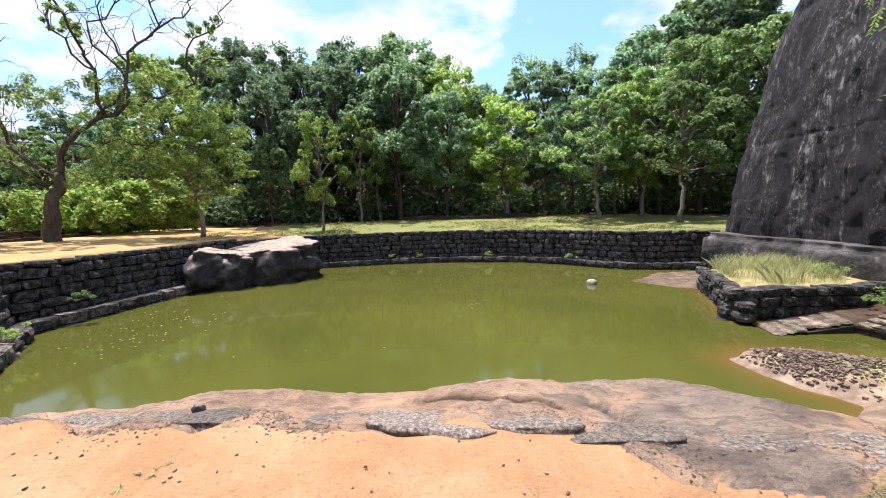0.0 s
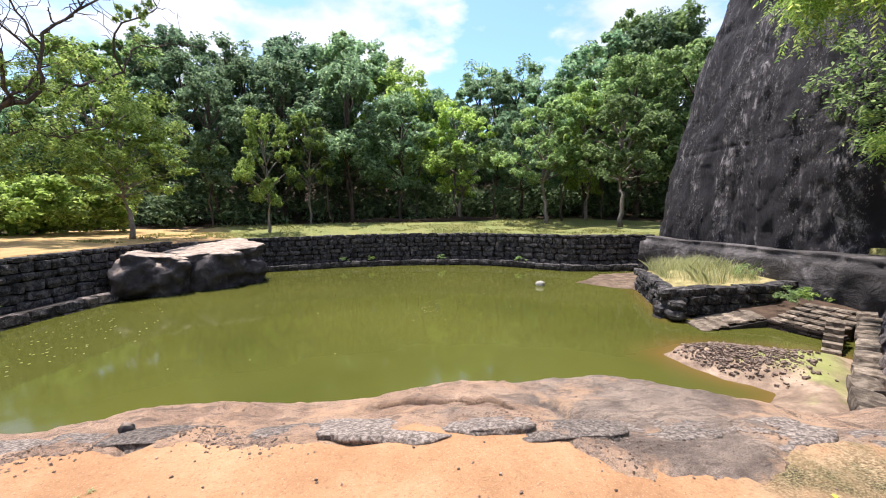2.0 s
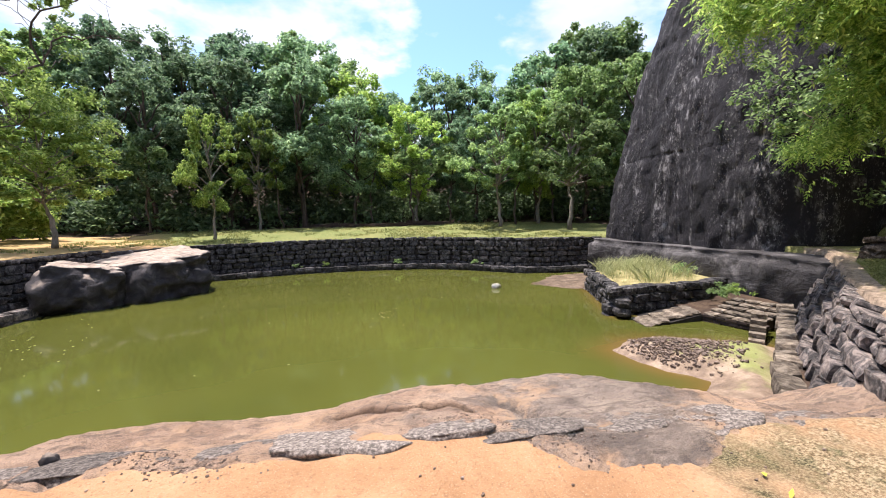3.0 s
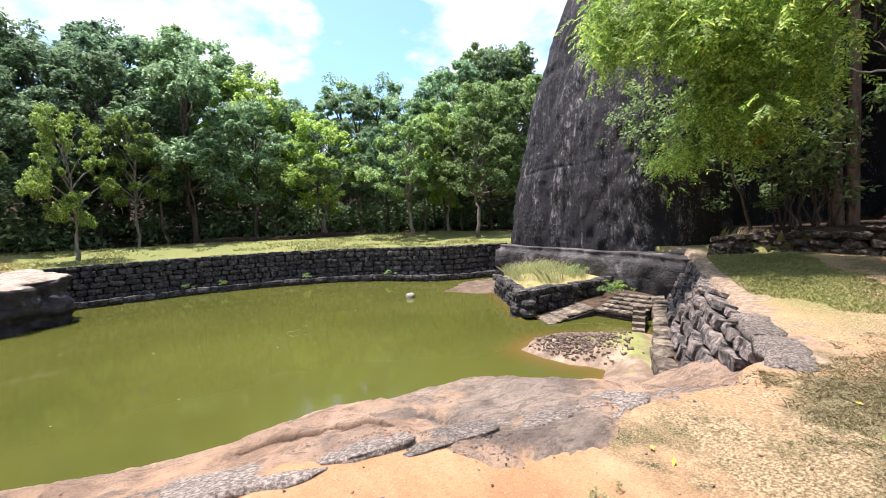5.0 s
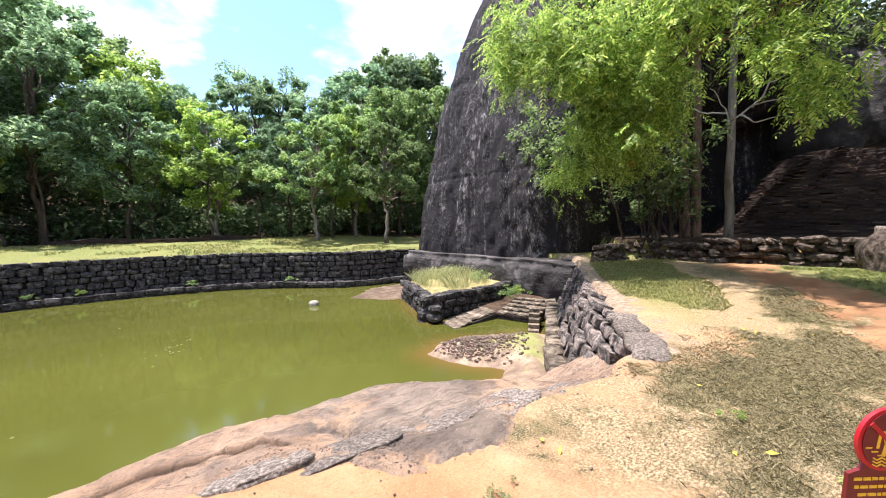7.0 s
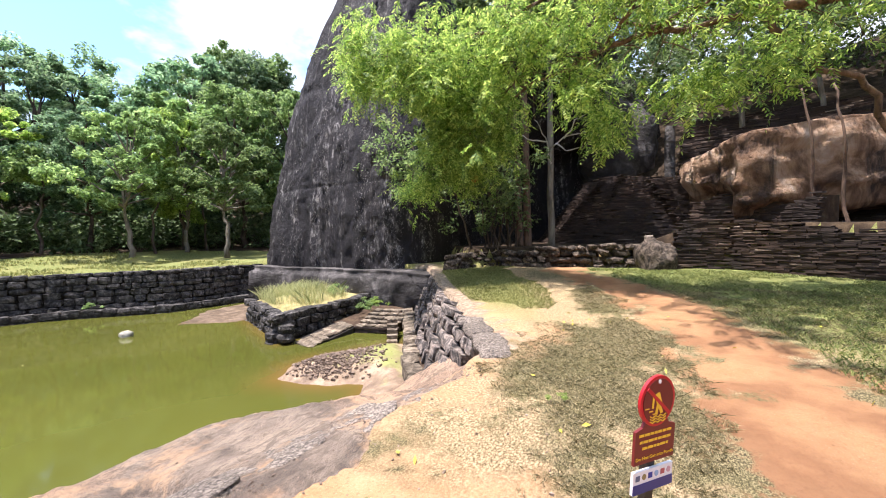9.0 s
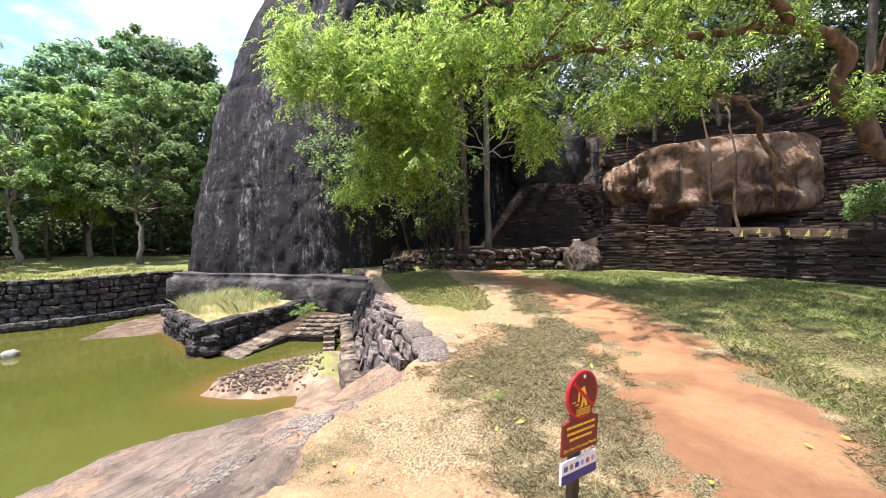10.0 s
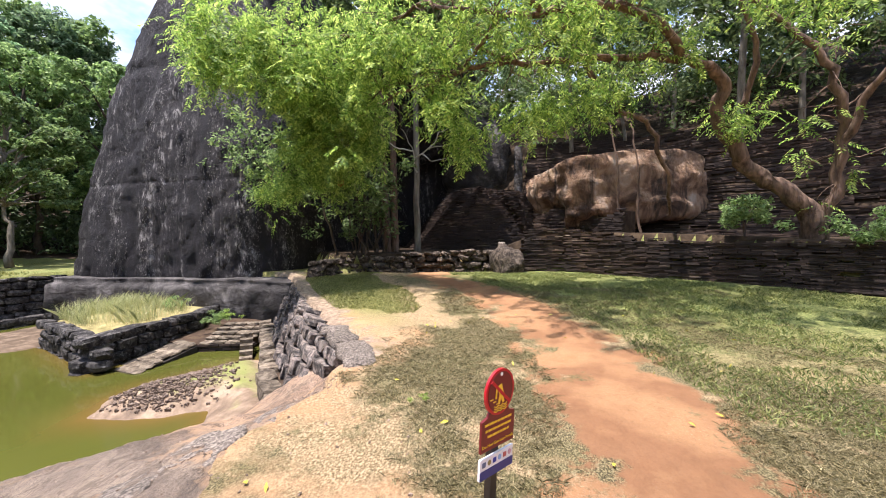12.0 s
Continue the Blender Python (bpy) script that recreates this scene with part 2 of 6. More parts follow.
def bedrock():
    """Worn granite, tan where it is trodden, grey towards the east."""
    m = Mat("bedrock", 0.8, 0.3)
    n = m.noise(1.5, 9, 0.68, warp=0.6)
    tan = m.ramp(n, (0.40, (0.33, 0.205, 0.130)), (0.5, (0.46, 0.295, 0.190)), (0.60, (0.57, 0.375, 0.240)))
    grey = m.ramp(n, (0.40, (0.14, 0.114, 0.093)), (0.5, (0.265, 0.212, 0.168)), (0.60, (0.38, 0.30, 0.23)))
    f = m.math("ADD", m.math("MULTIPLY", m.axis(0), 0.11), m.math("MULTIPLY", m.noise(0.9, 5, 0.6), 0.7))
    c = m.mix(m.ramp(f, (0.40, (0, 0, 0)), (0.52, (0.85, 0.85, 0.85)), (0.66, (0.8, 0.8, 0.8)), (0.80, (0.25, 0.25, 0.25))), tan, grey)
    c = m.mix(m.ramp(m.noise(55, 3), (0.52, (0, 0, 0)), (0.72, (0.5, 0.5, 0.5))), c, (0.10, 0.075, 0.06))
    c = m.mix(m.ramp(m.noise(3.5, 8, 0.7, (1, 2.2, 1), 0.8), (0.42, (0.6, 0.6, 0.6)), (0.48, (0, 0, 0))), c, (0.11, 0.08, 0.062))
    m.bump(m.noise(5, 9, 0.7, (1, 1.8, 1), 0.5), 0.7, 0.07)
    c = m.mix(m.ramp(m.noise(140, 3, 0.8), (0.42, (0.75, 0.75, 0.75)), (0.49, (0, 0, 0))), c, (0.07, 0.052, 0.042))
    c = m.mix(m.ramp(m.noise(110, 3, 0.8), (0.58, (0, 0, 0)), (0.68, (0.5, 0.5, 0.5))), c, (0.46, 0.36, 0.28))
    c = m.mix(m.ramp(m.noise(1.1, 8, 0.72, warp=0.4), (0.52, (0, 0, 0)), (0.60, (0.7, 0.7, 0.7))), c, (0.52, 0.325, 0.19))
    m.bump(m.noise(24, 8, 0.78), 0.7, 0.035)
    # shallow joints and scuffs running along the shore
    joint = m.ramp(m.noise(2.2, 9, 0.7, (1, 2.6, 1), 0.9), (0.487, (0, 0, 0)), (0.497, (0.8, 0.8, 0.8)), (0.503, (0.8, 0.8, 0.8)), (0.513, (0, 0, 0)))
    c = m.mix(m.mix(1.0, joint, m.ramp(m.noise(0.8, 4), (0.5, (0, 0, 0)), (0.62, (1, 1, 1))), "MULTIPLY"), c, (0.055, 0.04, 0.032))
    m.bump(m.noise(90, 4, 0.8), 0.8, 0.02)
    return m.color(c).m


def stone(name, dark, mid, light, spots=0.0, scale=6.0, bump=0.6):
    m = Mat(name, 0.88, 0.25)
    c = m.ramp(m.noise(scale, 8, 0.7, warp=0.5), (0.41, dark), (0.51, mid), (0.60, light))
    c = m.vary(c, 0.32, m.random_object())
    if spots:
        c = m.mix(m.ramp(m.noise(scale * 2.2, 5, 0.7), (0.58, (0, 0, 0)), (0.64, (spots, spots, spots))), c, (0.42, 0.40, 0.36))
    m.bump(m.noise(scale * 3, 8, 0.72), bump * 1.3, 0.05)
    m.bump(m.noise(90, 3), 0.3, 0.01)
    return m.color(c).m


def cliff_rock():
    """Grey gneiss with long black water stains running down it."""
    m = Mat("cliff_rock", 0.82, 0.3)
    base = m.ramp(m.noise(3.4, 12, 0.74, (1, 1, 0.6), 0.3), (0.42, (0.012, 0.010, 0.011)), (0.49, (0.034, 0.030, 0.031)), (0.545, (0.098, 0.088, 0.087)), (0.60, (0.30, 0.275, 0.265)))
    run = m.noise(0.85, 10, 0.62, (1, 1, 0.055), 0.5)
    c = m.mix(m.ramp(run, (0.46, (0.95, 0.95, 0.95)), (0.52, (0.55, 0.55, 0.55)), (0.58, (0.03, 0.03, 0.03))), base, (0.013, 0.011, 0.013))
    fine = m.noise(5.5, 9, 0.72, (1, 1, 0.06), 0.2)
    c = m.mix(m.ramp(fine, (0.46, (0.9, 0.9, 0.9)), (0.52, (0, 0, 0))), c, (0.016, 0.013, 0.016))
    fleck = m.mix(1.0, m.ramp(m.noise(16, 6, 0.75, (1, 1, 0.55)), (0.565, (0, 0, 0)), (0.62, (0.65, 0.65, 0.65))), m.ramp(m.noise(1.1, 6, 0.65, (1, 1, 0.10)), (0.46, (0, 0, 0)), (0.56, (1, 1, 1))), "MULTIPLY")
    c = m.mix(fleck, c, (0.36, 0.33, 0.315))
    m.bump(m.noise(4.5, 11, 0.75, (1, 1, 0.7), 0.3), 0.9, 0.14)
    m.bump(m.noise(22, 6, 0.7), 0.45, 0.04)
    return m.color(c).m


def shelf_rock():
    """Smooth grey bedrock with dark seep marks."""
    m = Mat("shelf_rock", 0.8, 0.3)
    c = m.ramp(m.noise(1.3, 9, 0.65, warp=0.8), (0.40, (0.030, 0.026, 0.025)), (0.51, (0.075, 0.066, 0.062)), (0.62, (0.165, 0.147, 0.138)))
    c = m.mix(m.ramp(m.noise(0.5, 6, 0.6, (1, 1, 0.6), 1.0), (0.42, (0.85, 0.85, 0.85)), (0.56, (0, 0, 0))), c, (0.028, 0.024, 0.023))
    m.bump(m.noise(1.6, 9, 0.65, (1, 1, 1.8), 0.5), 0.9, 0.22)
    m.bump(m.noise(28, 5, 0.7), 0.4, 0.03)
    return m.color(c).m


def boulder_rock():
    """Black-stained boulders, their upper faces painted pale as if sunlit from above."""
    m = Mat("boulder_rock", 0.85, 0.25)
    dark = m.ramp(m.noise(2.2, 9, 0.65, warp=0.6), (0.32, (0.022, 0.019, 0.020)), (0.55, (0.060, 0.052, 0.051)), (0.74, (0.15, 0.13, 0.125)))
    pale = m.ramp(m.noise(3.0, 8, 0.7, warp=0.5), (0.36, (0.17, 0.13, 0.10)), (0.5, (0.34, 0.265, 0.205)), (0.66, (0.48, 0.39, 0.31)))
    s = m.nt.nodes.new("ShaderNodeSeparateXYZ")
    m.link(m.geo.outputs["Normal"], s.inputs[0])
    # upward faces turn paler: the overhead sun put into the colour
    sunlit = m.ramp(m.math("ADD", s.outputs[2], m.math("MULTIPLY", m.math("SUBTRACT", m.noise(1.5, 6), 0.5), 0.7)), (0.62, (0, 0, 0)), (0.85, (1, 1, 1)))
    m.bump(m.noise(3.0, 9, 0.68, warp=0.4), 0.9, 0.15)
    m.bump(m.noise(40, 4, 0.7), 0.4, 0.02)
    return m.color(m.mix(sunlit, dark, pale)).m


def brown_rock():
    m = Mat("brown_rock", 0.85, 0.25)
    c = m.ramp(m.noise(0.8, 8, 0.62, warp=0.8), (0.34, (0.06, 0.037, 0.027)), (0.46, (0.24, 0.140, 0.085)), (0.56, (0.43, 0.275, 0.175)), (0.70, (0.54, 0.43, 0.34)))
    c = m.mix(m.ramp(m.noise(1.6, 6, 0.6, (1, 1, 0.2), 0.5), (0.36, (0.9, 0.9, 0.9)), (0.5, (0, 0, 0))), c, (0.03, 0.024, 0.022))
    m.bump(m.noise(2.5, 8, 0.68), 1.0, 0.3)
    m.bump(m.noise(14, 7, 0.7), 0.7, 0.06)
    return m.color(c).m


def brick():
    m = Mat("old_brick", 0.92, 0.2)
    c = m.ramp(m.random_piece(), (0.0, (0.028, 0.019, 0.015)), (0.5, (0.055, 0.036, 0.028)), (0.93, (0.098, 0.064, 0.047)), (1.0, (0.24, 0.18, 0.135)))
    c = m.mix(m.ramp(m.noise(0.7, 6, 0.6), (0.4, (0.85, 0.85, 0.85)), (0.6, (0, 0, 0))), c, (0.035, 0.027, 0.024))
    m.bump(m.noise(30, 5), 0.5, 0.02)
    return m.color(c).m


def earth(name, a, b, c3):
    m = Mat(name, 0.95, 0.15)
    c = m.ramp(m.noise(3.0, 8, 0.65), (0.3, a), (0.52, b), (0.74, c3))
    m.bump(m.noise(14, 6, 0.7), 0.6, 0.05)
    return m.color(c).m


def mud():
    m = Mat("wet_mud", 0.75, 0.35)
    c = m.ramp(m.noise(2.4, 8, 0.65), (0.38, (0.14, 0.094, 0.062)), (0.5, (0.23, 0.158, 0.104)), (0.62, (0.34, 0.25, 0.17)))
    moss = m.math("ADD", m.math("MULTIPLY", m.axis(0), 0.13), m.math("SUBTRACT", m.math("MULTIPLY", m.noise(1.6, 5), 0.8), 0.75))
    lift = m.math("MULTIPLY", m.math("ADD", m.axis(2), 1.5), 2.2)
    g = m.mix(1.0, m.ramp(moss, (0.45, (0, 0, 0)), (0.56, (1, 1, 1))), m.ramp(lift, (0.2, (0, 0, 0)), (0.5, (0.75, 0.75, 0.75))), "MULTIPLY")
    c = m.mix(g, c, (0.22, 0.25, 0.06))
    m.bump(m.noise(18, 6, 0.7), 0.6, 0.04)
    return m.color(c).m


def water_mat():
    m = Mat("green_water", 0.07, 0.5)
    m.b.inputs["IOR"].default_value = 1.33
    c = m.ramp(m.noise(0.16, 4, 0.5), (0.3, (0.058, 0.062, 0.012)), (0.7, (0.088, 0.089, 0.018)))
    scum = m.ramp(m.math("ADD", m.noise(0.5, 6, 0.6, (0.5, 1.6, 1), 1.0), m.math("MULTIPLY", m.math("SUBTRACT", m.axis(1), m.math("MULTIPLY", m.axis(0), 0.35)), 0.028)), (1.03, (0, 0, 0)), (1.16, (0.5, 0.5, 0.5)))
    c = m.mix(scum, c, (0.24, 0.23, 0.09))
    shoal = m.nt.nodes.new("ShaderNodeAttribute")
    shoal.attribute_name = "shoal"
    c = m.mix(m.ramp(m.math("ADD", shoal.outputs["Fac"], m.math("MULTIPLY", m.math("SUBTRACT", m.noise(1.6, 4), 0.5), 0.35)), (0.15, (0, 0, 0)), (1.0, (0.8, 0.8, 0.8))), c, (0.135, 0.080, 0.022))
    m.bump(m.noise(0.9, 2, 0.45, (1, 1.8, 1)), 0.025, 0.05)
    return m.color(c).m


def leaf(name, dark, mid, light, through=0.35):
    m = Mat(name, 0.55, 0.4)
    c = m.ramp(m.random_piece(), (0.0, dark), (0.5, mid), (1.0, light))
    c = m.vary(c, 0.32, m.random_object())
    c = m.vary(c, 0.45, m.noise(0.9, 5, 0.65))
    m.color(c)
    tr = m.nt.nodes.new("ShaderNodeBsdfTranslucent")
    m.link(c, tr.inputs["Color"])
    ms = m.nt.nodes.new("ShaderNodeMixShader")
    ms.inputs[0].default_value = through
    out = m.nt.nodes["Material Output"]
    m.link(m.b.outputs[0], ms.inputs[1])
    m.link(tr.outputs[0], ms.inputs[2])
    m.link(ms.outputs[0], out.inputs["Surface"])
    return m.m


def bark(name, a, b):
    m = Mat(name, 0.9, 0.2)
    c = m.ramp(m.noise(7, 7, 0.65, (1, 1, 0.25)), (0.32, a), (0.68, b))
    m.bump(m.noise(16, 6, 0.65, (1, 1, 0.3)), 0.8, 0.04)
    return m.color(c).m


def plain(name, c, rough=0.5):
    m = Mat(name, rough, 0.4)
    m.color(m.vary(m.ramp(m.noise(30, 4), (0.2, c), (0.9, c)), 0.10, m.noise(40, 4)))
    return m.m


M_GROUND, M_BED, M_CLIFF, M_BROWN, M_BRICK = sand_and_grass(), bedrock(), cliff_rock(), brown_rock(), brick()
M_WALL = stone("dark_wall_stone", (0.016, 0.014, 0.014), (0.045, 0.040, 0.038), (0.115, 0.102, 0.095), 0.25)
M_WALL_E = stone("weathered_wall_stone", (0.038, 0.033, 0.031), (0.115, 0.093, 0.082), (0.27, 0.215, 0.18), 0.4)
M_SLAB = stone("pale_slab", (0.08, 0.06, 0.043), (0.16, 0.125, 0.09), (0.26, 0.21, 0.155))
M_ROUGH = stone("rough_grey_stone", (0.10, 0.082, 0.068), (0.23, 0.185, 0.152), (0.40, 0.33, 0.27), 0.0, 34, 0.6)
M_PALE = stone("pale_stone", (0.22, 0.20, 0.16), (0.36, 0.33, 0.28), (0.48, 0.45, 0.40))
M_RUBBLE = stone("brown_rubble_stone", (0.035, 0.027, 0.021), (0.095, 0.070, 0.053), (0.20, 0.155, 0.12), 0.15, 8, 1.0)
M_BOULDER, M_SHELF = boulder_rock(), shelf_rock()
# fill tones, dark so that gaps between stones and bricks look shaded
M_CORE = earth("wall_core", (0.02, 0.017, 0.015), (0.04, 0.034, 0.03), (0.07, 0.06, 0.05))
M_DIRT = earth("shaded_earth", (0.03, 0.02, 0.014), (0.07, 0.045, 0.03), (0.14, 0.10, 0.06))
M_TOPSOIL = earth("grassy_soil", (0.16, 0.135, 0.055), (0.30, 0.25, 0.11), (0.46, 0.39, 0.20))
M_MUD, M_WATER = mud(), water_mat()
M_SILT = earth("brown_silt", (0.060, 0.042, 0.028), (0.125, 0.088, 0.060), (0.26, 0.19, 0.135))
M_PEBBLE = stone("brown_pebble", (0.13, 0.09, 0.065), (0.26, 0.185, 0.14), (0.38, 0.29, 0.23), 0, 12)
M_BARK_D = bark("dark_bark", (0.035, 0.026, 0.02), (0.12, 0.09, 0.07))
M_BARK_G = bark("grey_bark", (0.10, 0.087, 0.07), (0.27, 0.235, 0.19))
M_BARK_R = bark("red_brown_bark", (0.045, 0.03, 0.023), (0.24, 0.155, 0.11))
M_LEAF_DEEP = leaf("deep_leaf", (0.085, 0.145, 0.068), (0.205, 0.315, 0.155), (0.40, 0.53, 0.29), 0.58)
# undergrowth leaf: the shade under the crowns is put into its darker colour
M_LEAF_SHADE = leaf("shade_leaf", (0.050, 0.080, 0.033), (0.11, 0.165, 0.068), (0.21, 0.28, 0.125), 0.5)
# cool tint stands in for the bluish haze over the far trees
M_LEAF_BLUE = leaf("cool_leaf", (0.082, 0.150, 0.080), (0.185, 0.305, 0.160), (0.37, 0.51, 0.29), 0.58)
M_LEAF_MID = leaf("mid_leaf", (0.10, 0.165, 0.055), (0.225, 0.335, 0.115), (0.42, 0.53, 0.21), 0.58)
M_LEAF_EAST = leaf("hill_leaf", (0.065, 0.105, 0.035), (0.14, 0.205, 0.072), (0.26, 0.33, 0.125), 0.55)
M_LEAF_LIGHT = leaf("fresh_leaf", (0.135, 0.22, 0.045), (0.29, 0.41, 0.088), (0.50, 0.60, 0.17), 0.6)
# brightened copy of the fresh leaf, with sunlight put into its colour
M_LEAF_SUN = leaf("sunny_leaflet", (0.095, 0.18, 0.033), (0.25, 0.385, 0.072), (0.61, 0.70, 0.18), 0.62)
M_GRASS_DRY = leaf("dry_blade", (0.075, 0.064, 0.026), (0.20, 0.165, 0.075), (0.50, 0.41, 0.22), 0.3)
M_LAWN = leaf("lawn_blade", (0.065, 0.090, 0.022), (0.16, 0.19, 0.055), (0.34, 0.34, 0.12), 0.3)
M_TURF = leaf("turf_blade", (0.11, 0.125, 0.03), (0.24, 0.25, 0.075), (0.42, 0.39, 0.15), 0.35)
M_GRASS = leaf("green_blade", (0.20, 0.23, 0.09), (0.42, 0.43, 0.19), (0.64, 0.62, 0.36), 0.45)


# ---- mesh helpers ----
def mesh_of(name, verts, faces, mat, smooth=True):
    me = bpy.data.meshes.new(name)
    verts = np.asarray(verts, float)
    if isinstance(faces, np.ndarray):
        k = faces.shape[1]
        me.vertices.add(len(verts))
        me.vertices.foreach_set("co", verts.ravel())
        me.loops.add(faces.size)
        me.loops.foreach_set("vertex_index", faces.ravel().astype(np.int32))
        me.polygons.add(len(faces))
        me.polygons.foreach_set("loop_start", np.arange(0, faces.size, k, dtype=np.int32))
        me.update(calc_edges=True)
    else:
        me.from_pydata([tuple(v) for v in verts], [], faces)
    me.polygons.foreach_set("use_smooth", [smooth] * len(me.polygons))
    me.materials.append(mat)
    return me


def part(name, me, parent=None, label=""):
    ob = new(name, me)
    if parent is not None:
        ob.parent = parent
    return tagged(ob, label)


def thing(name, label, category, loc=(0, 0, 0), group="", kind=""):
    ob = new(name)
    ob.location = loc
    return tagged(ob, label, category, group, kind)


def grid_faces(nu, nv, wrap=False):
    """Quads of a grid with nv rows of nu points."""
    i, j = np.meshgrid(np.arange(nu if wrap else nu - 1), np.arange(nv - 1))
    a, b = i + j * nu, (i + 1) % nu + j * nu
    return np.stack([a, b, b + nu, a + nu], -1).reshape(-1, 4)


def smooth(a, b, x):
    t = np.clip((x - a) / (b - a), 0, 1)
    return t * t * (3 - 2 * t)


def hash2(i, j, seed):
    v = np.sin(i * 127.1 + j * 311.7 + seed * 74.7) * 43758.5453
    return v - np.floor(v)


def vnoise(x, y, seed=0):
    """Value noise in the plane, 0 to 1."""
    i, j = np.floor(x), np.floor(y)
    u, v = x - i, y - j
    u, v = u * u * (3 - 2 * u), v * v * (3 - 2 * v)
    return (hash2(i, j, seed) * (1 - u) + hash2(i + 1, j, seed) * u) * (1 - v) + (hash2(i, j + 1, seed) * (1 - u) + hash2(i + 1, j + 1, seed) * u) * v


def fbm(x, y, seed=0, octaves=4):
    s, a = 0, 0.5
    for k in range(octaves):
        s = s + a * (vnoise(x * 2 ** k, y * 2 ** k, seed + k) - 0.5)
        a *= 0.55
    return s


def polar(az, d):
    return d * math.sin(radians(az)), d * math.cos(radians(az))


def signed(x, y, poly):
    """Distance to a closed outline, negative inside."""
    best, inside = np.full(np.shape(x), 1e9), np.zeros(np.shape(x), bool)
    n = len(poly)
    for k in range(n):
        (ax, ay), (bx, by) = poly[k], poly[(k + 1) % n]
        dx, dy = bx - ax, by - ay
        t = np.clip(((x - ax) * dx + (y - ay) * dy) / (dx * dx + dy * dy), 0, 1)
        best = np.minimum(best, np.hypot(x - ax - t * dx, y - ay - t * dy))
        if ay != by:
            inside ^= ((ay > y) != (by > y)) & (x < (bx - ax) * (y - ay) / (by - ay) + ax)
    return np.where(inside, -best, best)


class Line:
    """A polyline in the plan, by arc length."""

    def __init__(self, pts):
        self.p = np.array(pts, float)
        seg = np.hypot(*np.diff(self.p, axis=0).T)
        self.s = np.concatenate([[0], np.cumsum(seg)])
        self.length = self.s[-1]

    def at(self, s):
        s = min(max(s, 0), self.length)
        k = min(np.searchsorted(self.s, s, side="right") - 1, len(self.s) - 2)
        d = self.p[k + 1] - self.p[k]
        d = d / np.hypot(*d)
        return self.p[k] + d * (s - self.s[k]), d


def offset_line(pts, k):
    out = []
    ln = Line(pts)
    for i, p in enumerate(ln.p):
        _, d = ln.at(ln.s[i] - 1e-6 if i else 0)
        _, e = ln.at(ln.s[i] + 1e-6)
        m = d + e
        m /= np.hypot(*m)
        out.append(tuple(p + np.array([-m[1], m[0]]) * k))
    return out


# ---- the lie of the land ----
WATER = -1.5
FAR_WALL = [(-9.7, 18.9), (-8.9, 20.5), (-7.1, 21.55), (-5.1, 21.95), (-3.0, 22.35), (-1.2, 22.4), (0.3, 22.3), (2.0, 22.05), (3.5, 21.7), (4.9, 21.0), (6.2, 20.0), (7.2, 18.95), (8.2, 18.1), (10.0, 17.6), (12.3, 17.35)]
WEST_WALL = [(-7.7, 5.6), (-9.1, 7.5), (-11.4, 10.5), (-10.35, 15.5), (-9.7, 18.9)]
EAST_RIM = [(5.05, 2.42), (6.5, 3.56), (7.04, 3.9), (8.8, 5.42), (11.34, 7.85)]
BRICK_LINE = [(11.7, 5.9), (13.0, 5.4), (13.1, 3.6), (13.4, 2.2), (13.6, 0.6), (13.4, -1.4), (11.7, -4.2), (10.6, -6.2), (9.5, -7.3), (7.6, -10.0), (4.0, -14.0)]
BASIN = [(-7.0, 4.7), (-4.7, 3.5), (-1.0, 3.5), (2.0, 3.4), (3.2, 2.9), (4.7, 2.6)] + offset_line(EAST_RIM, 0.30)[:-1] + [(11.5, 7.75), (12.3, 8.4), (12.7, 12.0)] + offset_line(FAR_WALL, 0.52)[::-1] + offset_line(WEST_WALL, 0.62)[::-1][1:]
HILL = BRICK_LINE + [(4.0, -60.0), (60.0, -60.0), (60.0, 60.0), (30.0, 40.0), (22.0, 20.0), (14.0, 7.5)]


def shore_line(x):
    """Where the sand gives way to rock, for each x."""
    return 2.72 - 0.62 * smooth(0.3, 2.2, x) + 0.16 * smooth(-1.5, -4, x) + 0.10 * np.sin(x * 2.9) + 0.05 * np.sin(x * 7.3 + 1) + 0.22 * fbm(x * 3.5, x * 0 + 2.0, 19)


def base_height(x, y):
    west = 0.45 * smooth(-4.5, -11, x) + 0.35 * smooth(-11, -19, x)
    far = 0.22 * smooth(12, 20, y) + 0.55 * smooth(23, 31, y)
    east = 0.33 * smooth(4.0, 13, x)
    h = np.maximum(np.maximum(west, far), east) + 0.10 * fbm(x * 0.5, y * 0.5, 3) + 0.03 * fbm(x * 2.2, y * 2.2, 7)
    r = np.hypot(x, y)
    return h + 1.0 * smooth(34, 46, r) + 9 * smooth(48, 66, r) + 6 * smooth(70, 220, r)


def ground_height(x, y):
    h = base_height(x, y)
    u = -signed(x, y, HILL)
    step = 0.62 + 0.65 * smooth(1.5, -1.0, y) - 0.2 * smooth(-3, -8, y)
    up = np.where(u > 0, step * smooth(0.12, 0.4, u) + 4.3 * smooth(5.5, 10.5, u) * smooth(6, 2, y) + 0.55 * np.clip(u - 10, 0, 26), 0)
    h = h + up
    s = shore_line(x)
    s = s + 0.22 * fbm(x * 2.1, y * 2.1, 23)
    h = h - 0.45 * smooth(s - 0.05, s + 0.55, y) * smooth(7.5, 6.5, y) * smooth(-11, -9, x) * smooth(4.75, 4.3, x)
    h = h - 0.8 * smooth(s + 0.50, s + 0.90, y) * smooth(7.5, 6.5, y) * smooth(-11, -9, x) * smooth(4.6, 4.2, x)
    d = signed(x, y, BASIN)
    return -2.6 + (h + 2.6) * smooth(0.16, 0.42, d)


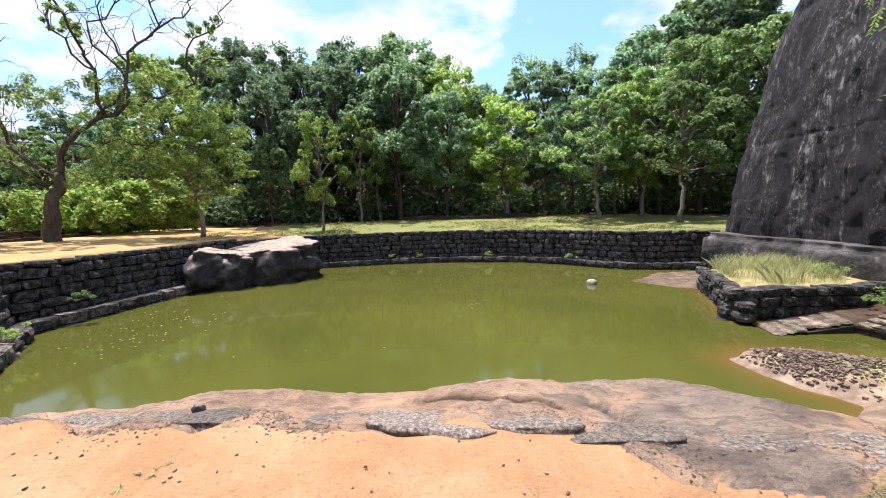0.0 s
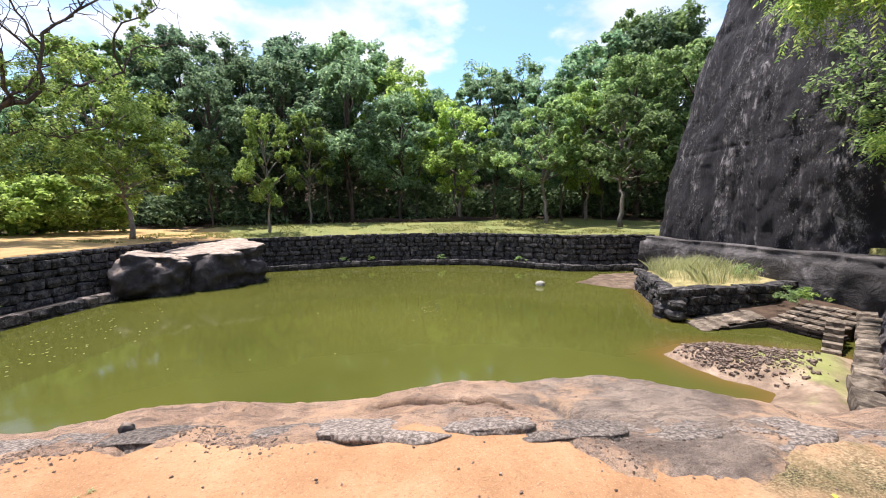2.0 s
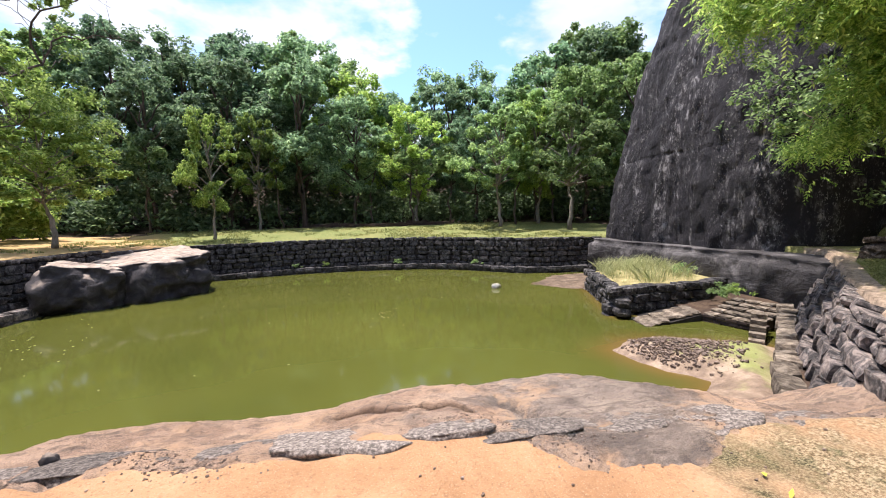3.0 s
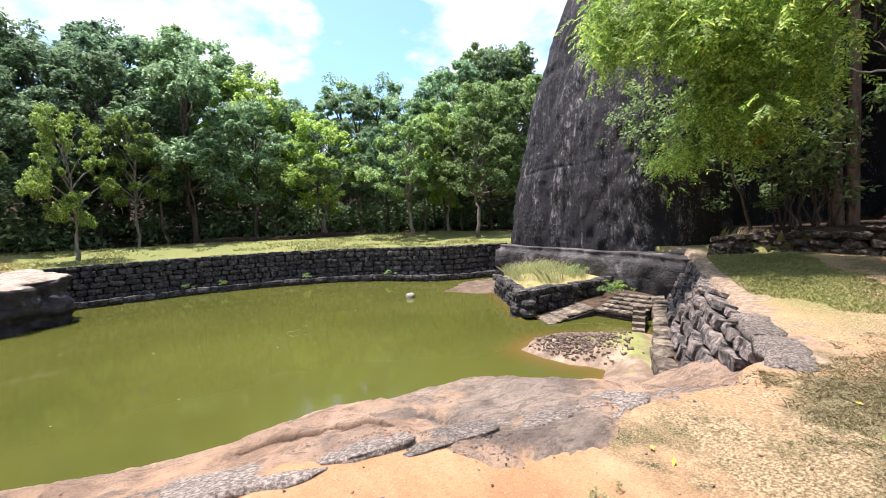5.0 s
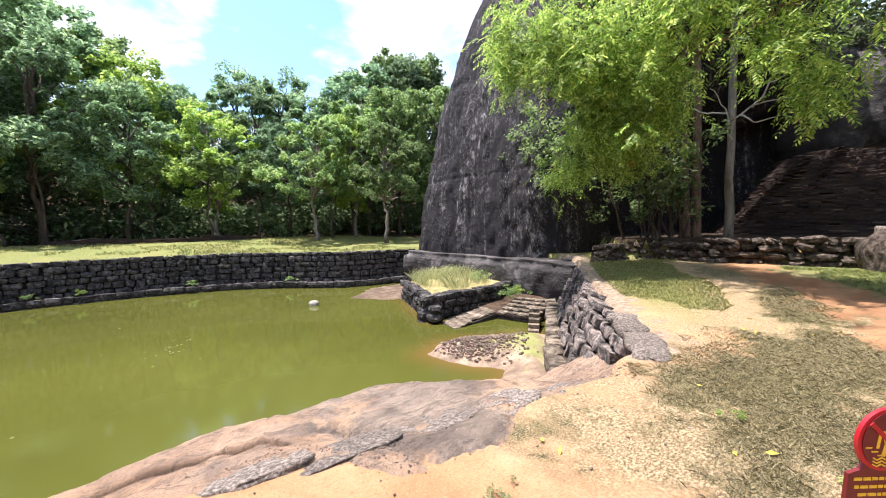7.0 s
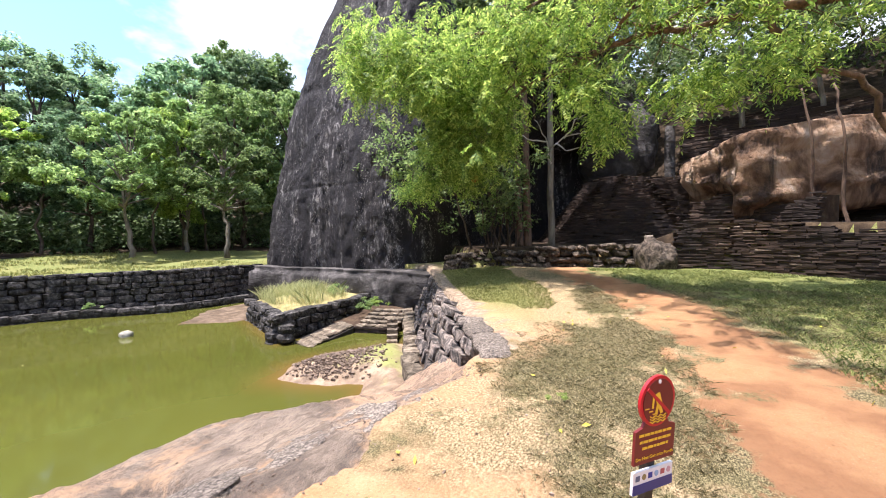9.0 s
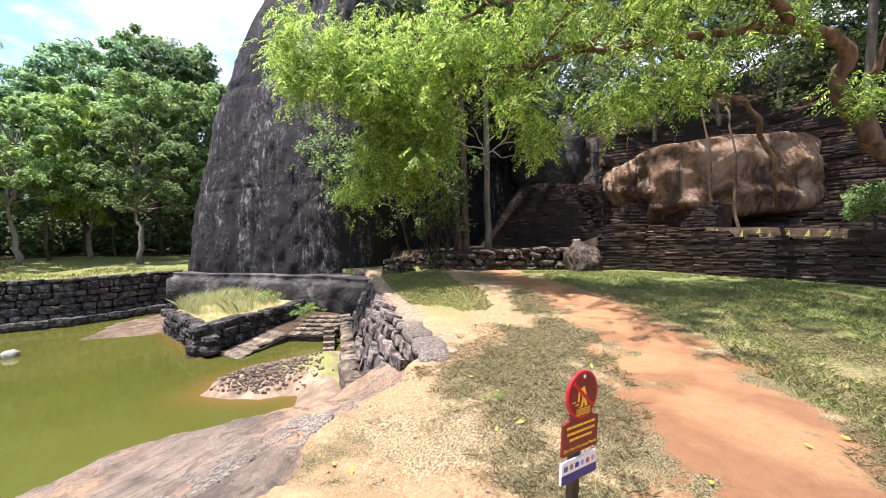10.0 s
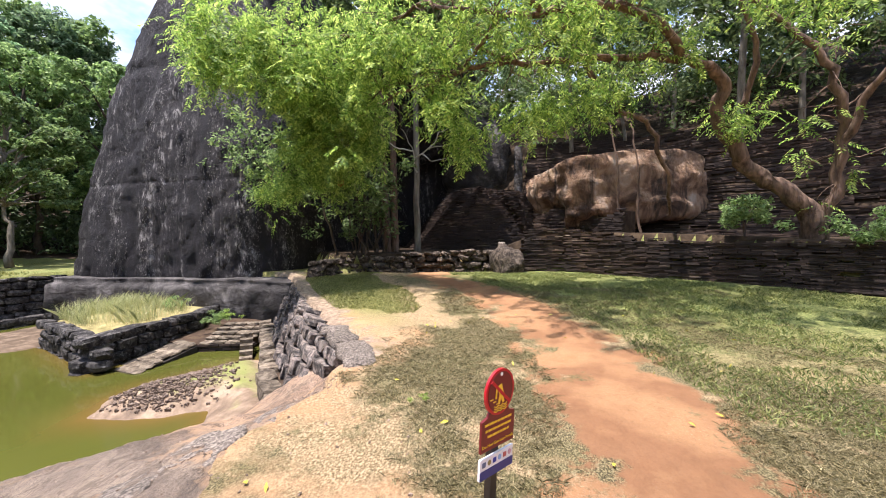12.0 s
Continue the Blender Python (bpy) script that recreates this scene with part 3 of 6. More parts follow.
def grass_cover(x, y):
    """Above nought where the dry turf is closed, below it where the sand shows."""
    line = 0.055 * np.clip(np.minimum(x, 12) - 3.5, 0, None) ** 2 - 1.05
    return fbm(x * 0.8, y * 0.8, 71) + 0.5 * fbm(x * 4, y * 4, 72) - 0.45 * smooth(5.8, 7.5, x) * smooth(1.0, 2.0, y - line) + 0.18 * fbm(x * 2.6, y * 1.7, 76) + 0.02


def axis_points(lo, hi, step, far, grow=1.16):
    core = list(np.arange(lo, hi + step / 2, step))
    out, s, a, b = [], step, core[0], core[-1]
    left, right = [], []
    while b < far:
        s *= grow
        a, b = a - s, b + s
        left.append(a)
        right.append(b)
    return np.array(left[::-1] + core + right)


gx, gy = axis_points(-15, 16, 0.16, 2200), axis_points(-9, 25, 0.16, 2200)
gx = np.unique(np.concatenate([gx, np.linspace(-5.9, 5.9, 190)]))
gy = np.unique(np.concatenate([gy, np.linspace(1.1, 3.6, 60)]))
X, Y = np.meshgrid(gx, gy)
ground = new("ground", mesh_of("ground", np.stack([X, Y, ground_height(X, Y)], -1).reshape(-1, 3), grid_faces(len(gx), len(gy)), M_GROUND))
ground.data.attributes.new("grass_cover", "FLOAT", "POINT").data.foreach_set("value", grass_cover(X, Y).ravel().astype(np.float32))
ground.data.attributes.new("rim_wear", "FLOAT", "POINT").data.foreach_set("value", (np.clip(1.15 - signed(X, Y, BASIN) / 1.3, 0, 1) * smooth(3.5, 5.0, X) * smooth(9.5, 8.5, Y)).ravel().astype(np.float32))
M_LITTER = earth("leaf_litter", (0.018, 0.012, 0.008), (0.045, 0.03, 0.019), (0.11, 0.075, 0.045))
ground.data.materials.append(M_LITTER)
cx, cy = (X[:-1, :-1] + X[1:, 1:]) / 2, (Y[:-1, :-1] + Y[1:, 1:]) / 2
wild = (signed(cx, cy, HILL) < -0.3) | (np.hypot(cx, cy) > 32.5 + 2.5 * fbm(cx * 0.3, cy * 0.3, 17))
ground.data.polygons.foreach_set("material_index", wild.ravel().astype(np.int32))
tagged(ground, "orange trodden sand with dry and green turf", "ground", kind="structure")

# the pond
wx, wy = np.meshgrid(np.linspace(-13, 13.2, 175), np.linspace(2.5, 24, 150))
water = new("water", mesh_of("water", np.stack([wx, wy, np.full(wx.shape, WATER)], -1).reshape(-1, 3), grid_faces(175, 150), M_WATER))
tagged(water, "murky olive green pond water with faint ripples", "pond", kind="structure")


# bedrock along the near shore
def crack_line(x):
    return 3.66 - 0.33 * x - 0.24 * smooth(0.74, 0.88, x) + 0.09 * fbm(x * 4, x * 0, 5)


def crack_span(x):
    return smooth(-0.35, -0.05, x) * smooth(0.92, 0.84, x)


def bed_height(x, y):
    crest = 3.95 - 0.75 * smooth(2.2, 3.4, x) - 0.35 * smooth(3.4, 4.6, x)
    top = -0.325 + 0.06 * np.sin(x * 2.3 + 0.6) + 0.07 * smooth(1.2, 1.8, x) * smooth(2.9, 2.2, x) - 0.10 * smooth(2.4, 4.5, x) - 0.05 * smooth(-1.5, -4, x) - 0.22 * smooth(-3.2, -5.2, x)
    inner = shore_line(x)
    rise = smooth(inner - 0.2, crest, y)
    z = 0.015 + (top - 0.015) * rise
    z = z - 0.30 * smooth(inner + 0.10, inner - 0.75, y)
    fall = np.clip(y - crest, 0, None)
    z = z - 0.20 * fall - 0.30 * fall ** 1.6
    z = z + 0.10 * fbm(x * 0.9, y * 1.1, 11) + 0.07 * fbm(x * 3, y * 3, 12) + 0.05 * fbm(x * 9, y * 9, 13) - 0.14 * np.exp(-((x - 1.35 - 0.5 * (3.3 - y)) / 0.09) ** 2) * smooth(2.6, 3.0, y) * smooth(3.7, 3.3, y)
    line, gap = crack_line(x), crack_span(x)
    z = z - 0.50 * np.exp(-((y - line) / 0.032) ** 2) * gap + 0.055 * smooth(line, line + 0.03, y) * np.exp(-np.clip(y - line, 0, None) / 0.20) * gap
    return z


bx, by = np.meshgrid(np.linspace(-9.5, 5.6, 700), np.linspace(0.9, 6.6, 290))
bz = bed_height(bx, by)
lip = crack_line(bx) + 0.055
by = by - 0.030 * np.exp(-((by - lip) / 0.028) ** 2) * crack_span(bx)
bed = new("bedrock", mesh_of("bedrock", np.stack([bx, by, bz], -1).reshape(-1, 3), grid_faces(700, 290), M_BED))
tagged(bed, "worn tan and grey granite sloping into the pond", "bedrock", kind="structure")


# mud banks
def bank(name, outline, x0, x1, y0, y1, top, label, mat, n=90):
    x, y = np.meshgrid(np.linspace(x0, x1, n), np.linspace(y0, y1, n))
    d = -signed(x, y, outline) + 0.25 * fbm(x * 1.4, y * 1.4, 21)
    z = WATER - 0.02 + np.where(d > 0, top * (1 - np.exp(-np.clip(d, 0, None) * 1.3)), 0.5 * d) + 0.06 * fbm(x * 3, y * 3, 22)
    ob = new(name, mesh_of(name, np.stack([x, y, z], -1).reshape(-1, 3), grid_faces(n, n), mat))
    return tagged(ob, label, "mud bank", kind="structure")


EAST_BANK = [(5.35, 7.4), (5.45, 6.6), (5.6, 6.15), (6.0, 5.5), (5.45, 5.1), (4.4, 4.4), (4.2, 3.0), (5.6, 3.2), (7.9, 5.4), (8.9, 6.4), (8.3, 7.0), (7.5, 7.3), (6.9, 7.75), (6.1, 7.85)]
shallow = np.exp(-np.clip(signed(wx, wy, EAST_BANK), 0, None) / 0.45) + 0.8 * np.exp(-np.abs(wy - 4.6 + 0.12 * wx) / 0.35) * smooth(3.0, 1.5, wx) + 0.8 * np.exp(-np.clip(signed(wx, wy, [(7.2, 9.7), (10, 9.7), (10, 13.6), (8.75, 13.7)]), 0, None) / 0.35)
water.data.attributes.new("shoal", "FLOAT", "POINT").data.foreach_set("value", np.clip(shallow, 0, 1).ravel().astype(np.float32))
bank("mud_bank", EAST_BANK, 3.9, 9.6, 2.6, 8.6, 0.42, "pink-brown mud bank with pebbles and a mossy top", M_MUD)
bank("mud_bank", [(7.15, 15.4), (7.45, 14.6), (8.4, 13.6), (11.5, 13.0), (12.5, 17.3), (9.2, 17.2), (8.4, 16.4)], 6.6, 12.6, 12.2, 18.2, 0.12, "low brown mud bank below the stone wall", M_SILT, 60)


# ---- stones ----
def rounded_block(seed, p=5.0, jitter=0.09, seg=2):
    """A worn block, one unit each way, centred."""
    rng = random.Random(seed)
    bm = bmesh.new()
    bmesh.ops.create_cube(bm, size=2.0)
    bmesh.ops.subdivide_edges(bm, edges=bm.edges[:], cuts=seg - 1, use_grid_fill=True)
    for v in bm.verts:
        c = v.co
        k = (abs(c.x) ** p + abs(c.y) ** p + abs(c.z) ** p) ** (1 / p)
        v.co = c / k * 0.5
        v.co += Vector([rng.uniform(-jitter, jitter) for _ in range(3)]) * 0.6
    return bm


def block_meshes(name, mat, count=8, p=5.0, jitter=0.09, seg=2, shade=False):
    out = []
    for k in range(count):
        bm = rounded_block(k * 7 + len(name), p, jitter, seg)
        me = bpy.data.meshes.new(name)
        bm.to_mesh(me)
        bm.free()
        me.polygons.foreach_set("use_smooth", [shade] * len(me.polygons))
        me.materials.append(mat)
        out.append(me)
    return out


def dry_wall(wall, line, z0, top, course, length, depth, batter, meshes, rng, rough=0.03, name="stone", tilt=3.0, lean=0.0):
    """Courses of single stones along a line with the open side to its right; top(s) gives the rim."""
    ln = Line(line)
    z = z0
    rim = max(top(s) for s in np.linspace(0, ln.length, 20))
    row = 0
    while z < rim - 0.04:
        h = course * rng.uniform(0.8, 1.2)
        s = -rng.uniform(0, 0.5) * length
        while s < ln.length:
            w = length * rng.uniform(0.55, 1.45)
            mid = s + w / 2
            lim = top(min(max(mid, 0), ln.length))
            if z + 0.35 * h < lim and 0 < mid < ln.length + 0.1:
                p, d = ln.at(mid)
                nrm = np.array([d[1], -d[0]])
                hh = min(h * rng.uniform(0.92, 1.08), lim - z + rng.uniform(0.02, 0.06)) if z + h > lim else h
                off = batter * (z - z0) + depth / 2 - rng.uniform(-rough, rough)
                c = p - nrm * off
                ob = new(name, rng.choice(meshes))
                ob.parent = wall
                ob.matrix_basis = Matrix.LocRotScale((c[0], c[1], z + hh / 2), Euler((radians(rng.gauss(-lean, tilt)), radians(rng.gauss(0, tilt)), math.atan2(d[1], d[0]) + radians(rng.gauss(0, tilt)))), (w * 1.0, depth, hh * 1.03))
            s += w
        z += h
        row += 1


def wall_core(wall, line, z0, top, batter, back, inset, mat=None):
    """The packed fill behind the stones, its dark colour standing in for gap shade."""
    ln = Line(line)
    n = max(8, int(ln.length / 0.4))
    v = []
    for k in range(n + 1):
        s = ln.length * k / n
        p, d = ln.at(s)
        nrm = np.array([d[1], -d[0]])
        t = top(s) - 0.03
        for off, z in ((inset, z0), (inset + batter * (t - z0), t), (back + batter * (t - z0), t), (back + batter * (t - z0), z0)):
            q = p - nrm * off
            v.append((q[0], q[1], z))
    f = [(4 * k + a, 4 * k + (a + 1) % 4, 4 * k + 4 + (a + 1) % 4, 4 * k + 4 + a) for k in range(n) for a in range(4)]
    f += [(3, 2, 1, 0), (4 * n, 4 * n + 1, 4 * n + 2, 4 * n + 3)]
    return part("fill", mesh_of("fill", v, f, mat or M_CORE, False), wall)


# ---- boulders by the pond ----
def boulder_mesh(name, size, seed, mat, p=3.2, rough=0.12, sub=4, squash_top=0.0):
    bm = bmesh.new()
    bmesh.ops.create_icosphere(bm, subdivisions=sub, radius=1.0)
    off = Vector((seed * 3.7, seed * 1.3, seed * 2.1))
    for v in bm.verts:
        c = v.co.copy()
        k = (abs(c.x) ** p + abs(c.y) ** p + abs(c.z) ** p) ** (1 / p)
        c = c / k
        f = 1 + rough * noise.fractal(c * 1.3 + off, 0.8, 2.1, 5) + 0.5 * rough * (noise.noise(c * 0.8 + off * 1.7))
        c *= f
        if squash_top and c.z > squash_top:
            c.z = squash_top + (c.z - squash_top) * 0.25
        v.co = Vector((c.x * size[0], c.y * size[1], c.z * size[2]))
    me = bpy.data.meshes.new(name)
    bm.to_mesh(me)
    bm.free()
    me.polygons.foreach_set("use_smooth", [True] * len(me.polygons))
    me.materials.append(mat)
    return me


# ---- trees ----
def tube(points, radii, sides=7, wobble=0.0, seed=0):
    """A tapering limb through points: vertices and quads."""
    rng = random.Random(seed)
    P = [Vector(p) for p in points]
    v, f = [], []
    for k, p in enumerate(P):
        t = (P[min(k + 1, len(P) - 1)] - P[max(k - 1, 0)]).normalized()
        a = t.cross(Vector((0.3, 0.9, 0.2))).normalized()
        b = t.cross(a)
        for i in range(sides):
            w = 2 * math.pi * i / sides
            r = radii[k] * (1 + wobble * rng.uniform(-1, 1))
            v.append(p + (a * math.cos(w) + b * math.sin(w)) * r)
    for k in range(len(P) - 1):
        for i in range(sides):
            j = (i + 1) % sides
            f.append((k * sides + i, k * sides + j, (k + 1) * sides + j, (k + 1) * sides + i))
    f.append(tuple(range(sides))[::-1])
    f.append(tuple(range((len(P) - 1) * sides, len(P) * sides)))
    return v, f


def bend(points, steps, amount, seed):
    """Finer, crooked points between the given ones."""
    rng = random.Random(seed)
    P = [Vector(p) for p in points]
    out = [P[0]]
    for k in range(len(P) - 1):
        p0, p1, p2, p3 = P[max(k - 1, 0)], P[k], P[k + 1], P[min(k + 2, len(P) - 1)]
        L = (p2 - p1).length
        for i in range(1, steps + 1):
            t = i / steps
            q = 0.5 * (2 * p1 + (p2 - p0) * t + (2 * p0 - 5 * p1 + 4 * p2 - p3) * t * t + (3 * p1 - p0 - 3 * p2 + p3) * t ** 3)
            if i < steps:
                q += Vector([rng.gauss(0, 1) for _ in range(3)]) * amount * L
            out.append(q)
    return out


def joined(pieces):
    v, f = [], []
    for pv, pf in pieces:
        n = len(v)
        v += [tuple(q) for q in pv]
        f += [tuple(i + n for i in q) for q in pf]
    return v, f


def limb(points, r0, r1, steps=4, amount=0.06, seed=0, sides=7, wobble=0.06):
    P = bend(points, steps, amount, seed)
    n = len(P) - 1
    return P, tube(P, [r0 + (r1 - r0) * (k / n) ** 0.8 for k in range(n + 1)], sides, wobble, seed)


def leaf_mesh(name, centres, spreads, per, length, width, mat, seed, droop=0.2):
    """Many single leaves, in clumps round the centres."""
    rng = np.random.default_rng(seed)
    C = np.repeat(np.asarray(centres, float), per, axis=0)
    S = np.repeat(np.asarray(spreads, float).reshape(len(centres), -1) * np.ones((1, 3)), per, axis=0)
    n = len(C)
    g = rng.normal(size=(n, 3))
    g /= np.linalg.norm(g, axis=1, keepdims=True)
    p = C + g * (rng.random((n, 1)) ** 0.45) * S * np.array([1, 1, 0.62 + droop])
    nn = rng.normal(size=(n, 3)) * 0.55 + g * 0.35 + np.array([0, 0, 0.85])
    nn /= np.linalg.norm(nn, axis=1, keepdims=True)
    a = np.cross(nn, rng.normal(size=(n, 3))) + np.array([0, 0, -droop])
    a /= np.linalg.norm(a, axis=1, keepdims=True)
    b = np.cross(nn, a)
    b /= np.linalg.norm(b, axis=1, keepdims=True)
    L = length * rng.uniform(0.6, 1.4, (n, 1))
    W = width * rng.uniform(0.7, 1.3, (n, 1))
    v = np.stack([p - a * L / 2, p + b * W / 2 + nn * W * 0.2, p + a * L / 2, p - b * W / 2 + nn * W * 0.2], 1).reshape(-1, 3)
    return mesh_of(name, v, np.arange(4 * n).reshape(n, 4), mat, False)


def spray_mesh(name, roots, mat, seed, length=0.42, pairs=8, leaflet=0.105, width=0.034):
    """Feathery compound leaves: pairs of leaflets along a drooping stalk from each root."""
    rng = np.random.default_rng(seed)
    R = np.asarray(roots, float)
    n = len(R)
    out = rng.normal(size=(n, 3)) * np.array([1, 1, 0.35]) + np.array([0, 0, -0.65])
    out /= np.linalg.norm(out, axis=1, keepdims=True)
    side = np.cross(out, np.array([0, 0, 1.0]) + rng.normal(0, 0.25, (n, 3)))
    side /= np.linalg.norm(side, axis=1, keepdims=True)
    L = length * rng.uniform(0.6, 1.35, n)
    V = []
    for k in range(pairs):
        t = (k + 1) / pairs
        stem = R + out * (L * t)[:, None] + np.array([0, 0, -1]) * (0.30 * L * t * t)[:, None]
        for s in (-1, 1):
            a = side * s * 0.85 + out * 0.45 + np.array([0, 0, -0.35]) + rng.normal(0, 0.18, (n, 3))
            a /= np.linalg.norm(a, axis=1, keepdims=True)
            w = np.cross(a, np.cross(out, side) + rng.normal(0, 0.3, (n, 3)))
            w /= np.linalg.norm(w, axis=1, keepdims=True)
            l = leaflet * (1.1 - 0.5 * abs(t - 0.45)) * rng.uniform(0.8, 1.2, (n, 1))
            V.append(np.stack([stem, stem + a * l * 0.45 + w * width / 2, stem + a * l, stem + a * l * 0.45 - w * width / 2], 1))
    v = np.concatenate(V).reshape(-1, 3)
    return mesh_of(name, v, np.arange(len(v)).reshape(-1, 4), mat, False)


def crown_clumps(rng, count, centre, radii, spread, low=-0.75):
    """Clump centres that fill a lumpy ellipsoid, most of them near its skin."""
    out, sp = [], []
    while len(out) < count:
        d = Vector([rng.gauss(0, 1) for _ in range(3)]).normalized()
        if d.z < low:
            continue
        k = rng.uniform(0.35, 1.0) ** 0.5 * (1 + 0.35 * noise.noise(d * 1.7 + Vector(centre)))
        out.append([centre[i] + d[i] * radii[i] * k for i in range(3)])
        sp.append(spread * rng.uniform(0.6, 1.3))
    return out, sp


def forest_tree(seed, height, width, clear, clumps, per, size, leafmat, barkmat, label, category="tree", lobes=15, flat=0.62, fill=1.0):
    """A tree at the origin: forked trunk and a crown in several lobes."""
    rng = random.Random(seed)
    t = thing("tree", label, category)
    top = height - width * 0.35
    sway = [(0, 0, -0.4), (rng.uniform(-.2, .2), rng.uniform(-.2, .2), clear * 0.6), (rng.uniform(-.4, .4), rng.uniform(-.4, .4), clear), (rng.uniform(-.6, .6), rng.uniform(-.6, .6), top)]
    P, tb = limb(sway, height * 0.018 + 0.05, 0.05, 4, 0.03, seed)
    pieces, cs, ss = [tb], [], []
    for k in range(lobes):
        w = 2.4 * k + rng.uniform(-.4, .4)
        frac = k / (lobes - 1)
        z = clear + (height - clear) * (0.02 + 0.88 * frac)
        r = width * (0.50 * math.sin(math.pi * (0.22 + 0.70 * frac))) * rng.uniform(0.65, 1.25)
        end = Vector((math.cos(w) * r, math.sin(w) * r, z))
        start = Vector(sway[2]).lerp(Vector(sway[3]), max(0.0, frac - 0.2))
        _, b = limb([start, start.lerp(end, 0.55) + Vector((0, 0, 0.3)), end], height * 0.007 + 0.03, 0.02, 3, 0.05, seed + k, 5)
        pieces.append(b)
        rad = width * rng.uniform(0.15, 0.30) * fill
        c, s = crown_clumps(rng, clumps // lobes, end, (rad, rad, rad * flat), rad * 0.30)
        cs += c
        ss += s
    part("trunk", mesh_of("trunk", *joined(pieces), barkmat), t)
    part("crown", leaf_mesh("crown", cs, ss, per, size, size * 0.55, leafmat, seed), t)
    return t


def put_tree(proto, az, d, z, scale, turn, label="", sz=None):
    x, y = polar(az, d)
    m = Matrix.LocRotScale((x, y, z), Euler((0, 0, radians(turn))), (scale, scale, sz or scale))
    ob = copy_thing(proto, m)
    if label:
        ob["label"] = label
    return ob


# ================= things =================
rng = random.Random(5)

# ---- the cliff ----
def cliff():
    nu, nv = 260, 230
    top_z = 17.5
    th = np.linspace(0, 2 * np.pi, nu, endpoint=False)
    rows = []
    for k in range(nv):
        z = -1.0 + (top_z + 1.0) * (k / (nv - 1))
        zz = max(z, 0)
        front = 7.9 - 0.010 * zz ** 2 - 0.02 * zz
        north = np.interp(zz, [0, 4, 7, 10.8, 12.5, 15, 17.5], [6.9, 6.3, 5.5, 3.9, 2.9, 1.2, -0.5])
        south = np.interp(zz, [0, 5, 12, 17.5], [4.4, 4.7, 4.0, 2.0])
        close = 1 - smooth(14.5, 17.5, zz) * 0.85
        c, s = np.cos(th), np.sin(th)
        n = 5.0
        q = (np.abs(c) ** n + np.abs(s) ** n) ** (-1 / n)
        cy = 12.4 + (north - south) / 2
        hy = max((north + south) / 2, 0.4)
        x = 20.3 + c * q * np.where(c < 0, front, 8.0) * close
        y = cy + s * q * hy * close
        rel = 0.45 * fbm(th * 3.0, np.full(nu, z * 0.22), 31) + 0.12 * fbm(th * 12.0, np.full(nu, z * 0.7), 33) + 0.20 * fbm(th * 30.0, np.full(nu, z * 1.6), 35)
        crack = 0.035 * np.exp(-((z - 3.75 - 0.03 * np.sin(th * 9) - 0.10 * fbm(th * 8, th * 0, 37)) / 0.06) ** 2)
        ledge = 0.12 * np.exp(-((z - 8.4) / 0.25) ** 2)
        k2 = rel - crack - ledge * 0.6
        x = x + c * q * k2
        y = y + s * q * k2
        rows.append(np.stack([x, y, np.full(nu, z)], -1))
    v = np.concatenate(rows)
    ob = new("cliff", mesh_of("cliff", v, grid_faces(nu, nv, True), M_CLIFF))
    tagged(ob, "towering grey rock face streaked with black water stains", "cliff", kind="structure")
    # pale shelf below the face
    n1, n2 = 120, 26
    yy = np.linspace(6.9, 17.7, n1)
    rows = []
    for k in range(n2):
        t = k / (n2 - 1)
        z = 0.15 - 0.04 * t - 1.85 * smooth(0.12, 1.0, t)
        x = 13.6 - 1.65 * math.sin(min(t * 7.0, 1.0) * math.pi / 2) - 0.30 * math.sin(t * math.pi) * (t > 0.3) - 0.55 * smooth(9.6, 7.2, yy) + 0.0 * yy
        bulge = 0.35 * fbm(yy * 0.5, np.full(n1, t * 1.5), 41) + 0.12 * fbm(yy * 2, np.full(n1, t * 4), 42)
        rows.append(np.stack([x - bulge, yy, z + 0.08 * fbm(yy * 0.8, yy * 0 + t, 43)], -1))
    ob = new("rock_shelf", mesh_of("rock_shelf", np.concatenate(rows), grid_faces(n1, n2), M_SHELF))
    tagged(ob, "smooth grey rock shelf at the cliff's foot", "rock", kind="structure")


cliff()

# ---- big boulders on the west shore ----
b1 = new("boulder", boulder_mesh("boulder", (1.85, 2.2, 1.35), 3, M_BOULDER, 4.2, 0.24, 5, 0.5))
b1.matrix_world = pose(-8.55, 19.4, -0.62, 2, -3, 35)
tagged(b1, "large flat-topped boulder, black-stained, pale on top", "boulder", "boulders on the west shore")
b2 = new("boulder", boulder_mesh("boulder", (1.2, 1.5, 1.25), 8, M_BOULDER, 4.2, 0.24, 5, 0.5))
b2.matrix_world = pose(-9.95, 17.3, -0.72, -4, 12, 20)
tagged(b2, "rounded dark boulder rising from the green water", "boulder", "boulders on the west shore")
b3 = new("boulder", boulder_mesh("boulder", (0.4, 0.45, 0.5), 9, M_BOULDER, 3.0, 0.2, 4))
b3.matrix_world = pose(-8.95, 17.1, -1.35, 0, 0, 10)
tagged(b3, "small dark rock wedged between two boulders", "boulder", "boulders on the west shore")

# ---- dry stone walls ----
STONES = block_meshes("stone", M_WALL)
STONES_E = block_meshes("stone", M_WALL_E, 8, 7.0, 0.085)

